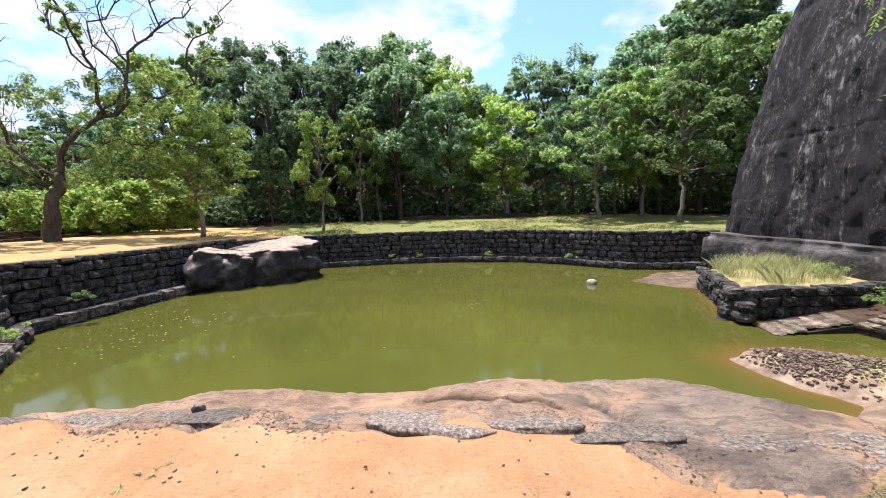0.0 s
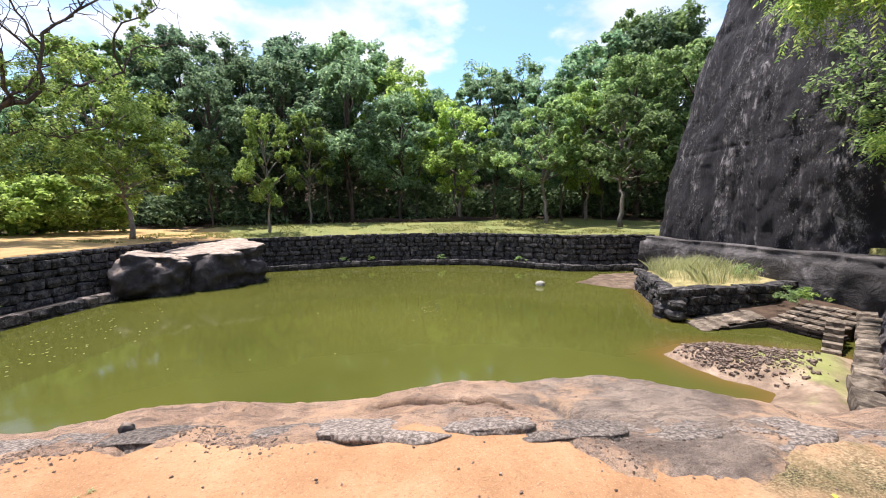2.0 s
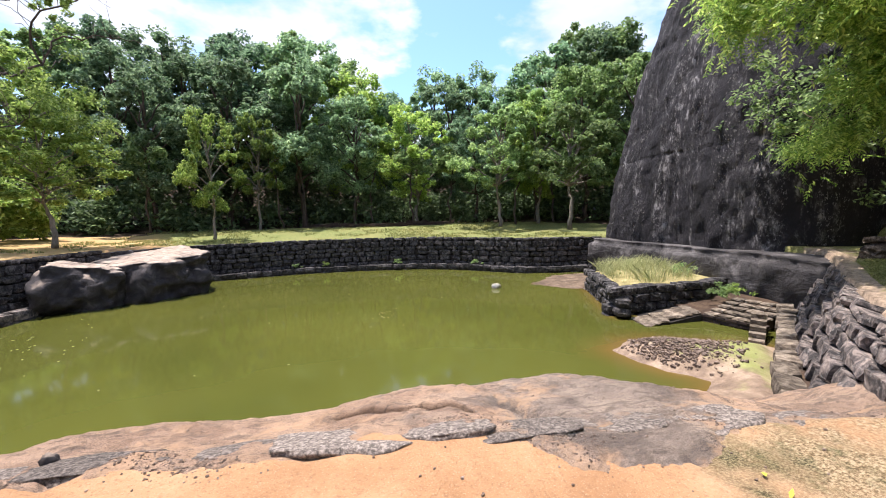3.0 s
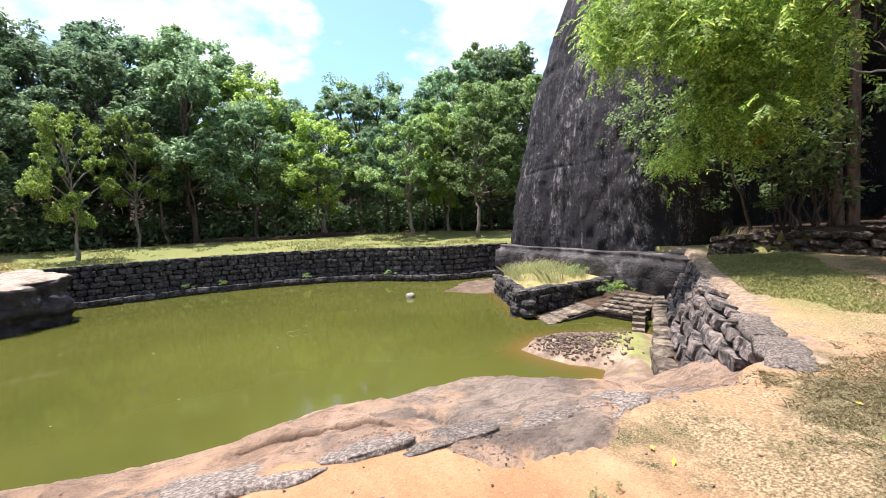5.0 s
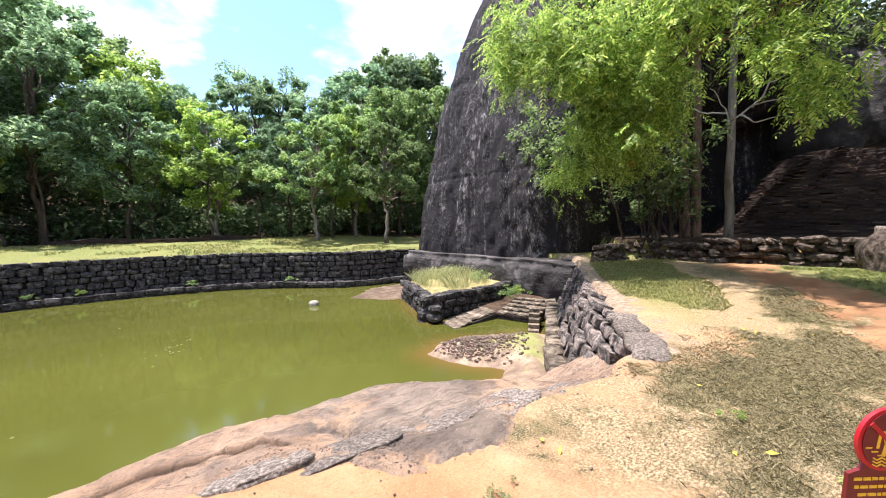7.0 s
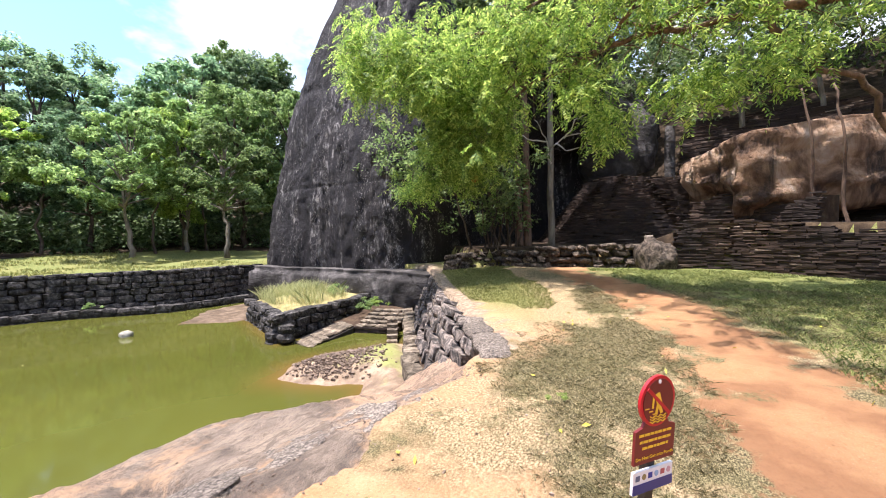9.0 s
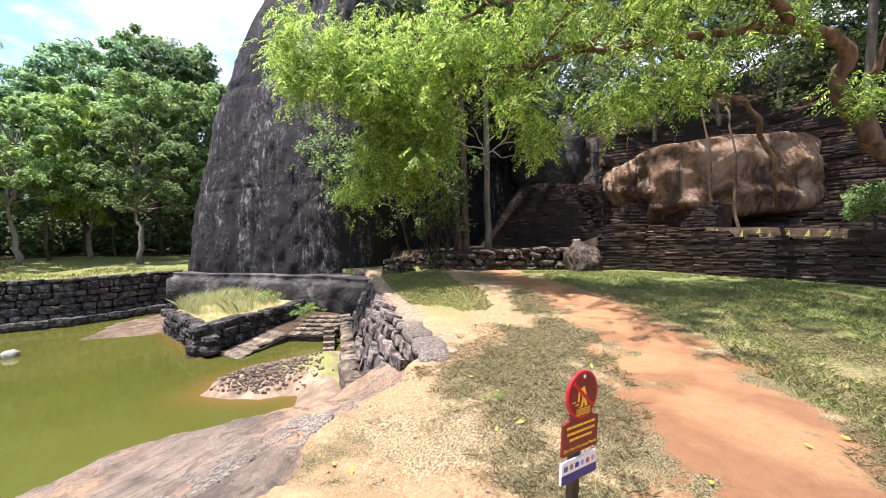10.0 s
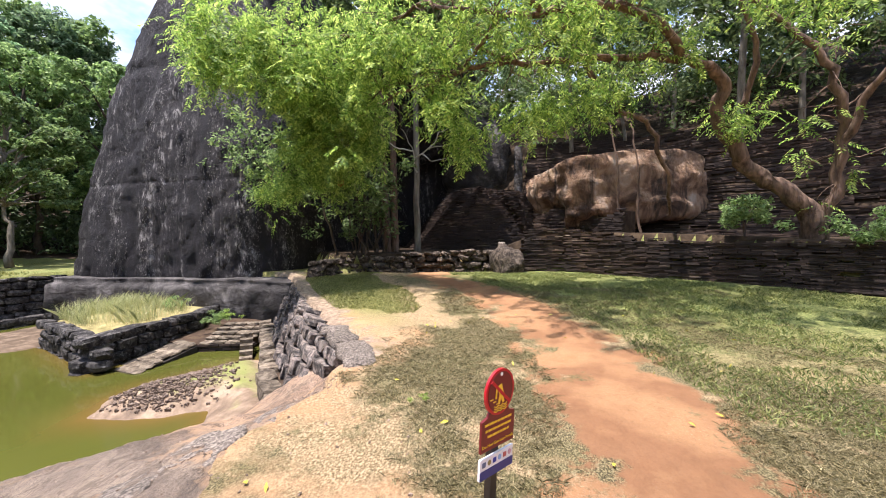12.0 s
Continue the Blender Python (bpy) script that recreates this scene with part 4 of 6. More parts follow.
far_wall = thing("wall_north", "dark dry-stone retaining wall of stacked blocks", "stone wall", kind="structure")
rim_far = lambda s: 0.34 - 0.006 * s
wall_core(far_wall, offset_line(FAR_WALL, 0.38), -2.2, rim_far, 0.10, 0.5, 0.14)
dry_wall(far_wall, offset_line(FAR_WALL, 0.38), -1.30, rim_far, 0.27, 0.50, 0.34, 0.10, STONES, rng)
far_ledge = thing("ledge_north", "low projecting course of dark blocks at the waterline", "stone ledge", kind="structure")
wall_core(far_ledge, FAR_WALL, -2.2, lambda s: -1.20, 0.0, 0.6, 0.10)
dry_wall(far_ledge, FAR_WALL, -1.72, lambda s: -1.18, 0.27, 0.62, 0.40, 0.0, STONES, rng)

west_wall = thing("wall_west", "dark dry-stone retaining wall with squared blocks", "stone wall", kind="structure")
rim_west = lambda s: 0.42
wall_core(west_wall, offset_line(WEST_WALL, 0.5), -2.2, rim_west, 0.10, 0.55, 0.14)
dry_wall(west_wall, offset_line(WEST_WALL, 0.5), -1.25, rim_west, 0.30, 0.58, 0.36, 0.10, STONES, rng)
west_ledge = thing("ledge_west", "projecting block ledge with weathered flat top", "stone ledge", kind="structure")
wall_core(west_ledge, WEST_WALL, -2.2, lambda s: -1.12, 0.0, 0.8, 0.10)
dry_wall(west_ledge, WEST_WALL, -1.75, lambda s: -1.08, 0.33, 0.7, 0.5, 0.0, STONES + STONES_E, rng)

east_wall = thing("wall_east", "sloping dry-stone wall of large weathered grey blocks", "stone wall", kind="structure")
EAST_FOOT = [(10.75, 7.42), (7.88, 5.38), (7.05, 4.82), (5.55, 3.55), (4.85, 2.92)]
rim_east = lambda s: 0.14 - 0.018 * s
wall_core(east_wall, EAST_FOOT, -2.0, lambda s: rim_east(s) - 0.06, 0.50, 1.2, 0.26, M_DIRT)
dry_wall(east_wall, EAST_FOOT, -1.05, rim_east, 0.235, 0.40, 0.34, 0.52, STONES_E, rng, 0.06, "stone", 5, 16)
foot_course = thing("ledge_east", "row of worn slabs along the wall's foot", "stone ledge", kind="structure")
FOOT_LINE = offset_line(EAST_FOOT, -0.36)
wall_core(foot_course, FOOT_LINE, -2.2, lambda s: -0.98, 0.0, 0.5, 0.06, M_DIRT)
SLABS = block_meshes("slab", M_SLAB, 6, 7.0, 0.06)
dry_wall(foot_course, FOOT_LINE, -1.16, lambda s: -0.94, 0.22, 0.60, 0.36, 0.0, SLABS, rng, 0.05, "slab", 4)

SUNK = block_meshes("sunk_slab", M_ROUGH, 4, 4.5, 0.13, 3, True)
for k, (x, y, w, d, r) in enumerate(((6.10, 3.00, 0.80, 0.42, 12), (5.62, 2.66, 0.62, 0.42, 40), (5.15, 2.25, 0.66, 0.46, 30), (4.72, 1.98, 0.50, 0.40, 15))):
    ob = new("sunk_slab", SUNK[k % 4])
    ob.matrix_basis = Matrix.LocRotScale((x, y, float(ground_height(np.array(x), np.array(y))) - 0.03), Euler((radians(rng.gauss(0, 3)), radians(rng.gauss(0, 3)), radians(r))), (w, d, 0.17))
    tagged(ob, "weathered grey slab sunk in the ground behind the wall", "stone", "slabs behind the wall")

# ---- planted platform by the cliff ----
platform = thing("stone_platform", "square dark stone platform topped with long pale grass", "platform", kind="structure")
FACE_A = [(8.75, 13.7), (7.2, 9.75)]
FACE_B = [(7.2, 9.75), (10.4, 9.65), (12.0, 10.1)]
for face in (FACE_A, FACE_B):
    f = face[:]
    dry_wall(platform, f, -1.75, lambda s: -0.72, 0.25, 0.48, 0.42, 0.06, STONES, rng, 0.04)
PLAT = [(7.5, 9.98), (12.2, 10.2), (12.3, 14.0), (8.95, 13.75)]
n = 40
px, py = np.meshgrid(np.linspace(7.0, 12.4, n), np.linspace(9.5, 14.2, n))
pd = -signed(px, py, PLAT)
pz = -0.80 + 0.10 * fbm(px * 1.2, py * 1.2, 51) + 0.12 * smooth(0.2, 1.2, pd) - 1.6 * smooth(0.12, -0.15, pd)
part("soil", mesh_of("soil", np.stack([px, py, pz], -1).reshape(-1, 3), grid_faces(n, n), M_TOPSOIL), platform, "dry soil with pale grass")


def blades(name, xy, z, height, width, mat, seed, lean=0.35):
    g = np.random.default_rng(seed)
    n = len(xy)
    h = height * g.uniform(0.45, 1.25, n)
    w = width * g.uniform(0.6, 1.4, n)
    a = g.uniform(0, 2 * np.pi, n)
    l = g.normal(0, lean, (n, 2)) * h[:, None]
    p = np.column_stack([xy, z])
    side = np.column_stack([np.cos(a), np.sin(a), np.zeros(n)]) * w[:, None] / 2
    mid = p + np.column_stack([l * 0.35, h * 0.6])
    tip = p + np.column_stack([l, h])
    v = np.stack([p - side, p + side, mid + side * 0.8, tip, mid - side * 0.8], 1).reshape(-1, 3)
    return mesh_of(name, v, np.arange(5 * n).reshape(n, 5), mat, False)


g = np.random.default_rng(8)
xy = np.column_stack([g.uniform(7.5, 12.0, 26000), g.uniform(10.0, 13.7, 26000)])
d = -signed(xy[:, 0], xy[:, 1], PLAT)
dens = vnoise(xy[:, 0] * 1.3, xy[:, 1] * 1.3, 61)
xy = xy[(d > 0.30) & (dens + 0.22 * (xy[:, 1] - 11.2) + g.normal(0, 0.16, len(xy)) > 0.66)]
ob = new("long_grass", blades("long_grass", xy, np.full(len(xy), -0.75), 0.46, 0.007, M_GRASS, 9, 0.42))
tagged(ob, "long pale green grass growing on the platform", "grass", kind="stuff")

# ---- stepped slabs and the brick landing ----
stair = thing("slab_steps", "pale flagstones stepping down beside the platform", "steps", kind="structure")
RAMP_FOOT, RAMP_HEAD = Vector((7.42, 8.98, -1.50)), Vector((9.25, 9.08, -1.28))
for k in range(7):
    c = RAMP_FOOT.lerp(RAMP_HEAD, (k + 0.5) / 7)
    ob = new("slab", SLABS[k % len(SLABS)])
    ob.parent = stair
    ob.matrix_basis = Matrix.LocRotScale(c + Vector((0, rng.gauss(0, 0.03), 0.0)), Euler((radians(rng.gauss(0, 1.2)), radians(-7 + rng.gauss(0, 1)), radians(-16 + rng.gauss(0, 4)))), (0.285, 0.80 + 0.05 * rng.gauss(0, 1), 0.075))
part("base", mesh_of("base", [(7.3, 8.62, -2), (9.12, 8.62, -2), (9.4, 9.75, -2), (7.4, 9.75, -2), (7.3, 8.62, -1.56), (9.12, 8.62, -1.33), (9.4, 9.75, -1.33), (7.4, 9.75, -1.56)], [(0, 1, 5, 4), (1, 2, 6, 5), (2, 3, 7, 6), (3, 0, 4, 7), (4, 5, 6, 7)], M_CORE, False), stair)


def boxes(centres, sizes, angles, seed=0, jitter=0.07):
    """Many little worn boxes in one mesh."""
    gg = np.random.default_rng(seed)
    unit = np.array([(-1, -1, -1), (1, -1, -1), (1, 1, -1), (-1, 1, -1), (-1, -1, 1), (1, -1, 1), (1, 1, 1), (-1, 1, 1)]) * 0.5
    C, S, A = np.asarray(centres, float), np.asarray(sizes, float), np.asarray(angles, float)
    n = len(C)
    v = (unit[None] + gg.uniform(-jitter, jitter, (n, 8, 3)) * 0.5) * S[:, None, :]
    c, s = np.cos(A)[:, None], np.sin(A)[:, None]
    x = v[..., 0] * c - v[..., 1] * s
    y = v[..., 0] * s + v[..., 1] * c
    v = np.stack([x, y, v[..., 2]], -1) + C[:, None, :]
    q = np.array([(0, 3, 2, 1), (4, 5, 6, 7), (0, 1, 5, 4), (1, 2, 6, 5), (2, 3, 7, 6), (3, 0, 4, 7)])
    f = (q[None] + 8 * np.arange(n)[:, None, None]).reshape(-1, 4)
    return v.reshape(-1, 3), f


def brick_face(line, z0, top, batter, seed, course=0.042, size=0.32, depth=0.2, ragged=0.07):
    """Centres, sizes and angles of the bricks of a wall with its open side to the right of the line."""
    gg = random.Random(seed)
    ln = Line(line)
    C, S, A = [], [], []
    z = z0
    rim = max(top(s) for s in np.linspace(0, ln.length, 30))
    while z < rim:
        s = -gg.random() * size
        push = gg.gauss(0, 0.009)
        while s < ln.length:
            w = size * gg.uniform(0.7, 1.3)
            if z < top(min(max(s, 0), ln.length)) + ragged * gg.uniform(-1, 0.6) and gg.random() > 0.03:
                p, d = ln.at(s + w / 2)
                nrm = np.array([d[1], -d[0]])
                c = p - nrm * (batter * (z - z0) + depth / 2 - push - gg.uniform(-0.025, 0.025))
                C.append((c[0], c[1], z + course / 2))
                S.append((w * 0.97, depth, course * gg.uniform(0.72, 0.95)))
                A.append(math.atan2(d[1], d[0]) + gg.gauss(0, 0.03))
            s += w
        z += course
    return C, S, A


PAVERS = block_meshes("paver", M_SLAB, 2, 7.0, 0.05)
landing = thing("brick_landing", "low brick landing between the platform and the wall", "brick landing", kind="structure")
FRONT = [(9.17, 8.66), (9.50, 7.34)]
C, S, A = brick_face(FRONT, -1.75, lambda s: -1.33, 0.0, 4, 0.055, 0.26)
tagged(part("bricks", mesh_of("bricks", *boxes(C, S, A, 4), M_BRICK, False), landing), kind="stuff")
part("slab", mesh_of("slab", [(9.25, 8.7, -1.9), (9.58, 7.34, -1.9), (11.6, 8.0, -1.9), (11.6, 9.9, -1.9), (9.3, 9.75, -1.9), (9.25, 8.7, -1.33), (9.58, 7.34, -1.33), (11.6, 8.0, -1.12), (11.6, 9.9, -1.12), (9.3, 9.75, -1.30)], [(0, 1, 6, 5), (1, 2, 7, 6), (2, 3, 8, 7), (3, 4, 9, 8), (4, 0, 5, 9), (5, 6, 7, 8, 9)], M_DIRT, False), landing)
for k in range(5):
    for i in range(4):
        c = Vector((9.17, 8.66, 0)).lerp(Vector((9.50, 7.34, 0)), (i + 0.5) / 4) + Vector((0.12 + 0.30 * k, 0.06 * k, -1.295 + 0.062 * k))
        ob = new("paver", PAVERS[(i + k) % 2])
        ob.parent = landing
        ob.matrix_basis = Matrix.LocRotScale(c, Euler((0, 0, radians(-76 + rng.gauss(0, 2)))), (0.34, 0.29, 0.075))
small = thing("brick_stair", "narrow brick stair down to the water", "stair", kind="structure")
for k in range(6):
    f = k / 5
    C, S, A = [], [], []
    for i in range(2):
        C.append((9.38 - 0.86 * f - 0.06 * i, 7.20 - 0.62 * f + 0.12 * i, -1.02 - 0.105 * k))
        S.append((0.24, 0.17, 0.09))
        A.append(radians(36))
    part("step", mesh_of("step", *boxes(C, S, A, k), M_SLAB, False), small)

# ---- brick terraces on the east side ----
def terrace(label, line, z0, top, batter, seed, depth=1.2):
    t = thing("brick_terrace", label, "brick terrace", group="ruined terraces", kind="structure")
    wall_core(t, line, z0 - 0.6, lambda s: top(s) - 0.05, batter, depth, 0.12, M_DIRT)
    C, S, A = brick_face(line, z0, top, batter, seed)
    tagged(part("bricks", mesh_of("bricks", *boxes(C, S, A, seed), M_BRICK, False), t), kind="stuff")
    return t


LOW = BRICK_LINE[4:]
terrace("low ruined terrace wall of thin dark bricks", LOW, 0.10, lambda s: 1.72 - 0.055 * s + 0.10 * math.sin(s * 0.9) + (-0.9 if s < 0.5 else 0.0), 0.12, 21)
UPPER = [(24.0, 3.5), (23.2, -1.0), (20.5, -5.8), (17.0, -9.4), (13.0, -13.5)]
terrace("upper ruined terrace of thin dark bricks strewn with leaves", UPPER, 1.6, lambda s: 6.4 - 0.07 * s + 0.3 * math.sin(s * 0.6), 0.55, 22, 3.0)
MOUND = [(20.5, 6.2), (18.2, 5.0), (17.2, 3.2), (16.9, 1.2), (17.1, -0.8), (18.5, -2.2)]
terrace("rounded brick slope beside the cave mouth", MOUND, 0.9, lambda s: 4.0 - 0.10 * abs(s - 4.5), 0.85, 23, 2.5)
STEP = [(16.8, -0.6), (16.2, -2.2), (15.2, -3.4)]
terrace("short broken stack of bricks under the brown boulder", STEP, 1.5, lambda s: 2.45 + 0.2 * math.sin(s * 2.0), 0.3, 24, 1.0)

# the stepped brick slope behind the low terrace
tiers = thing("brick_terrace", "stepped slope of thin dark brick courses below the trees", "brick terrace", group="ruined terraces", kind="structure")
C, S, A = [], [], []
for k in range(26):
    u = 4.9 + 0.30 * k
    ln = Line(offset_line(BRICK_LINE[4:], u))
    s = 0.0
    gg = random.Random(900 + k)
    while s < ln.length:
        w = gg.uniform(0.30, 0.60)
        p, d = ln.at(s + w / 2)
        z = float(ground_height(np.array(p[0]), np.array(p[1])))
        for j in range(5):
            if gg.random() > 0.06:
                C.append((p[0] + gg.gauss(0, 0.015), p[1] + gg.gauss(0, 0.015), z - 0.12 + 0.050 * j + gg.gauss(0, 0.006)))
                S.append((w * 0.99, 0.36 - 0.03 * j, 0.045))
                A.append(math.atan2(d[1], d[0]) + gg.gauss(0, 0.03))
        s += w
tagged(part("bricks", mesh_of("bricks", *boxes(C, S, A, 77), M_BRICK, False), tiers), kind="stuff")

# ---- brown boulder on the terrace ----
bb = new("boulder", boulder_mesh("boulder", (3.15, 2.1, 1.8), 14, M_BROWN, 5.0, 0.15, 5, 0.6))
bb.matrix_world = pose(18.6, -3.9, 3.5, 6, 6, 117)
tagged(bb, "massive brown boulder resting on the brick terrace", "boulder")
ck = new("boulder", boulder_mesh("boulder", (1.9, 1.9, 2.6), 17, M_SHELF, 3.0, 0.18, 4))
ck.matrix_world = pose(24.0, 2.6, 6.2, 0, 8, 10)
tagged(ck, "pale grey rock at the back of the cave", "boulder")
roof = new("overhang", boulder_mesh("overhang", (4.2, 4.0, 4.0), 19, M_CLIFF, 3.0, 0.15, 5))
roof.matrix_world = pose(23.0, 7.2, 10.0, 0, -10, 20)
tagged(roof, "dark rock overhang above the cave mouth", "rock", kind="structure")
deep_rock = new("cave_wall", boulder_mesh("cave_wall", (3.0, 5.5, 6.5), 27, M_CLIFF, 3.5, 0.14, 4))
deep_rock.matrix_world = pose(26.5, 6.5, 4.0, 0, 0, 15)
tagged(deep_rock, "black rock closing the back of the cave", "rock", kind="structure")
pil = new("stone_pillar", boulder_mesh("stone_pillar", (0.22, 0.22, 1.3), 4, M_SHELF, 6.0, 0.05, 3))
pil.matrix_world = pose(21.0, 0.1, 4.9)
tagged(pil, "slim grey stone post at the mound's edge", "pillar")

# ---- rubble edge in front of the trunks ----
rubble = thing("rubble_edge", "low rubble kerb of grey and brown stones", "stone edge", kind="structure")
STONES_R = block_meshes("stone", M_RUBBLE, 8, 3.6, 0.20)
RUB = [(11.4, 6.3), (12.9, 5.45), (13.0, 3.6), (13.3, 2.2), (13.5, 0.9)]
dry_wall(rubble, RUB, 0.22, lambda s: 0.78 + 0.05 * s, 0.24, 0.42, 0.45, 0.1, STONES_R, rng, 0.08, "stone", 10)
end = new("boulder", boulder_mesh("boulder", (0.55, 0.5, 0.6), 23, M_RUBBLE, 3.0, 0.2, 4))
end.matrix_world = pose(13.45, 0.45, 0.6, 0, 0, 20)
tagged(end, "upright grey boulder at the end of the rubble kerb", "boulder")
cap = new("rock", boulder_mesh("rock", (0.13, 0.12, 0.11), 24, M_ROUGH, 3.0, 0.2, 3))
cap.matrix_world = pose(13.5, 0.62, 1.24)
tagged(cap, "small grey stone lying on a boulder", "rock")

# ---- the warning sign ----
def sign():
    M_RED, M_EDGE, M_YEL = plain("maroon_paint", (0.13, 0.012, 0.014), 0.35), plain("red_paint", (0.42, 0.012, 0.02), 0.35), plain("yellow_paint", (0.75, 0.48, 0.03), 0.45)
    M_POST, M_WHITE, M_NAVY = plain("black_post_paint", (0.012, 0.012, 0.013), 0.4), plain("white_panel", (0.72, 0.72, 0.74), 0.4), plain("navy_panel", (0.022, 0.03, 0.17), 0.4)
    t = thing("warning_sign", "maroon warning sign with yellow symbol on a black post", "sign")

    def plate(name, outline, y0, y1, mat, parent, label=""):
        n = len(outline)
        v = [(x, y0, z) for x, z in outline] + [(x, y1, z) for x, z in outline]
        f = [tuple(range(n)), tuple(range(2 * n - 1, n - 1, -1))] + [(i + n, (i + 1) % n + n, (i + 1) % n, i) for i in range(n)]
        return part(name, mesh_of(name, v, f, mat, False), parent, label)

    def rect(x0, x1, z0, z1):
        return [(x0, z0), (x1, z0), (x1, z1), (x0, z1)]

    def oval(cx, cz, rx, rz, n=40):
        return [(cx + rx * math.cos(2 * math.pi * k / n), cz + rz * math.sin(2 * math.pi * k / n)) for k in range(n)]

    def stripe(x0, z0, x1, z1, w):
        d = Vector((x1 - x0, z1 - z0)).normalized() * w / 2
        return [(x0 + d.y, z0 - d.x), (x1 + d.y, z1 - d.x), (x1 - d.y, z1 + d.x), (x0 - d.y, z0 + d.x)]

    plate("post", rect(-0.022, 0.022, -0.35, 0.80), 0.012, 0.052, M_POST, t, "square black metal post")
    disc = plate("disc", oval(0, 0.775, 0.100, 0.125), -0.006, 0.008, M_EDGE, t, "oval with a bright red rim")
    plate("face", oval(0, 0.775, 0.086, 0.111), -0.009, -0.0065, M_RED, disc, "maroon centre")
    plate("bar", stripe(-0.066, 0.845, 0.066, 0.705, 0.016), -0.0125, -0.0095, M_EDGE, disc, "red diagonal bar")
    for q in (stripe(-0.012, 0.815, 0.004, 0.765, 0.030), stripe(0.0, 0.77, 0.020, 0.715, 0.016), stripe(-0.002, 0.77, -0.012, 0.712, 0.014), stripe(-0.03, 0.80, -0.034, 0.745, 0.010)):
        plate("symbol_bar", q, -0.0110, -0.0092, M_YEL, disc, "yellow symbol stroke")
    plate("emblem", oval(0, 0.872, 0.008, 0.010, 14), -0.011, -0.0092, M_WHITE, disc, "small white emblem")
    for k in range(3):
        x = -0.075 + 0.022 * k
        plate("stair_line", rect(x, x + 0.022, 0.745 - 0.016 * k, 0.750 - 0.016 * k), -0.011, -0.0092, M_YEL, disc)
    for k in range(3):
        for i in range(6):
            x = -0.045 + 0.015 * i
            s = 0.005 if i % 2 else -0.005
            plate("wave", stripe(x, 0.702 - 0.013 * k - s, x + 0.016, 0.702 - 0.013 * k + s, 0.005), -0.011, -0.0092, M_YEL, disc)
    panel = plate("panel", [(-0.115, 0.475), (0.115, 0.475), (0.115, 0.64), (0.075, 0.655), (0.055, 0.70), (-0.055, 0.70), (-0.075, 0.655), (-0.115, 0.64)], -0.004, 0.010, M_RED, t, "maroon text panel")
    for k, (z, wd) in enumerate(((0.618, 0.19), (0.585, 0.18), (0.553, 0.15))):
        x = -wd / 2
        gg = random.Random(k)
        while x < wd / 2 - 0.01:
            w = gg.uniform(0.012, 0.03)
            plate("text_bar", rect(x, min(x + w, wd / 2), z - 0.006, z + 0.006), -0.0062, -0.0042, M_YEL, panel)
            x += w + 0.005
    cu = bpy.data.curves.new("words", "FONT")
    cu.body, cu.size, cu.align_x, cu.extrude = "Do Not Get into Ponds", 0.0225, "CENTER", 0.001
    tmp = new("words", cu)
    dg = bpy.context.evaluated_depsgraph_get()
    me = bpy.data.meshes.new_from_object(tmp.evaluated_get(dg))
    bpy.data.objects.remove(tmp)
    me.materials.clear()
    me.materials.append(M_YEL)
    w = part("words", me, panel, "yellow lettering")
    w.matrix_basis = pose(0, -0.0055, 0.497, 90, 0, 0)
    low = plate("small_panel", rect(-0.115, 0.115, 0.33, 0.44), -0.004, 0.010, M_WHITE, t, "white and navy partner panel")
    plate("band", rect(-0.115, 0.115, 0.33, 0.378), -0.0065, -0.0042, M_NAVY, low, "navy lower band")
    cols = [(0.10, 0.12, 0.2), (0.25, 0.2, 0.08), (0.02, 0.04, 0.3), (0.25, 0.38, 0.6), (0.4, 0.1, 0.1), (0.5, 0.3, 0.35)]
    for k, c in enumerate(cols):
        plate("logo_shape", oval(-0.09 + 0.036 * k, 0.409, 0.011, 0.015, 12) if k % 2 else rect(-0.101 + 0.036 * k, -0.079 + 0.036 * k, 0.396, 0.422), -0.0065, -0.0042, plain("logo_tint", c), low)
    t.matrix_basis = Matrix.LocRotScale((2.13, 0.115, 0.02), Euler((radians(2), radians(2.5), radians(-35))), (1.18, 1, 0.97))


sign()

# ---- bits floating on the water ----
g = np.random.default_rng(33)
x, y = np.concatenate([g.normal(-8.6, 1.0, 80), g.normal(0.9, 0.35, 26), g.uniform(-9, 4, 20)]), np.concatenate([g.normal(10.5, 1.4, 80), g.normal(12.3, 0.5, 26), g.uniform(8, 20, 20)])
k = signed(x, y, [(-8.4, 7.9), (-10.9, 10.6), (-9.9, 15.3), (-5, 19), (5, 18), (5, 7.5)]) < 0
v, f = boxes(np.column_stack([x, y, np.full(len(x), WATER + 0.003)])[k], np.column_stack([g.uniform(0.02, 0.06, len(x)), g.uniform(0.015, 0.04, len(x)), np.full(len(x), 0.008)])[k], g.uniform(0, 6, k.sum()), 3, 0.3)
ob = new("floating_leaves", mesh_of("floating_leaves", v, f, plain("pale_leaf", (0.24, 0.24, 0.10)), False))
tagged(ob, "pale leaf scraps floating on the pond", "leaves", kind="stuff")

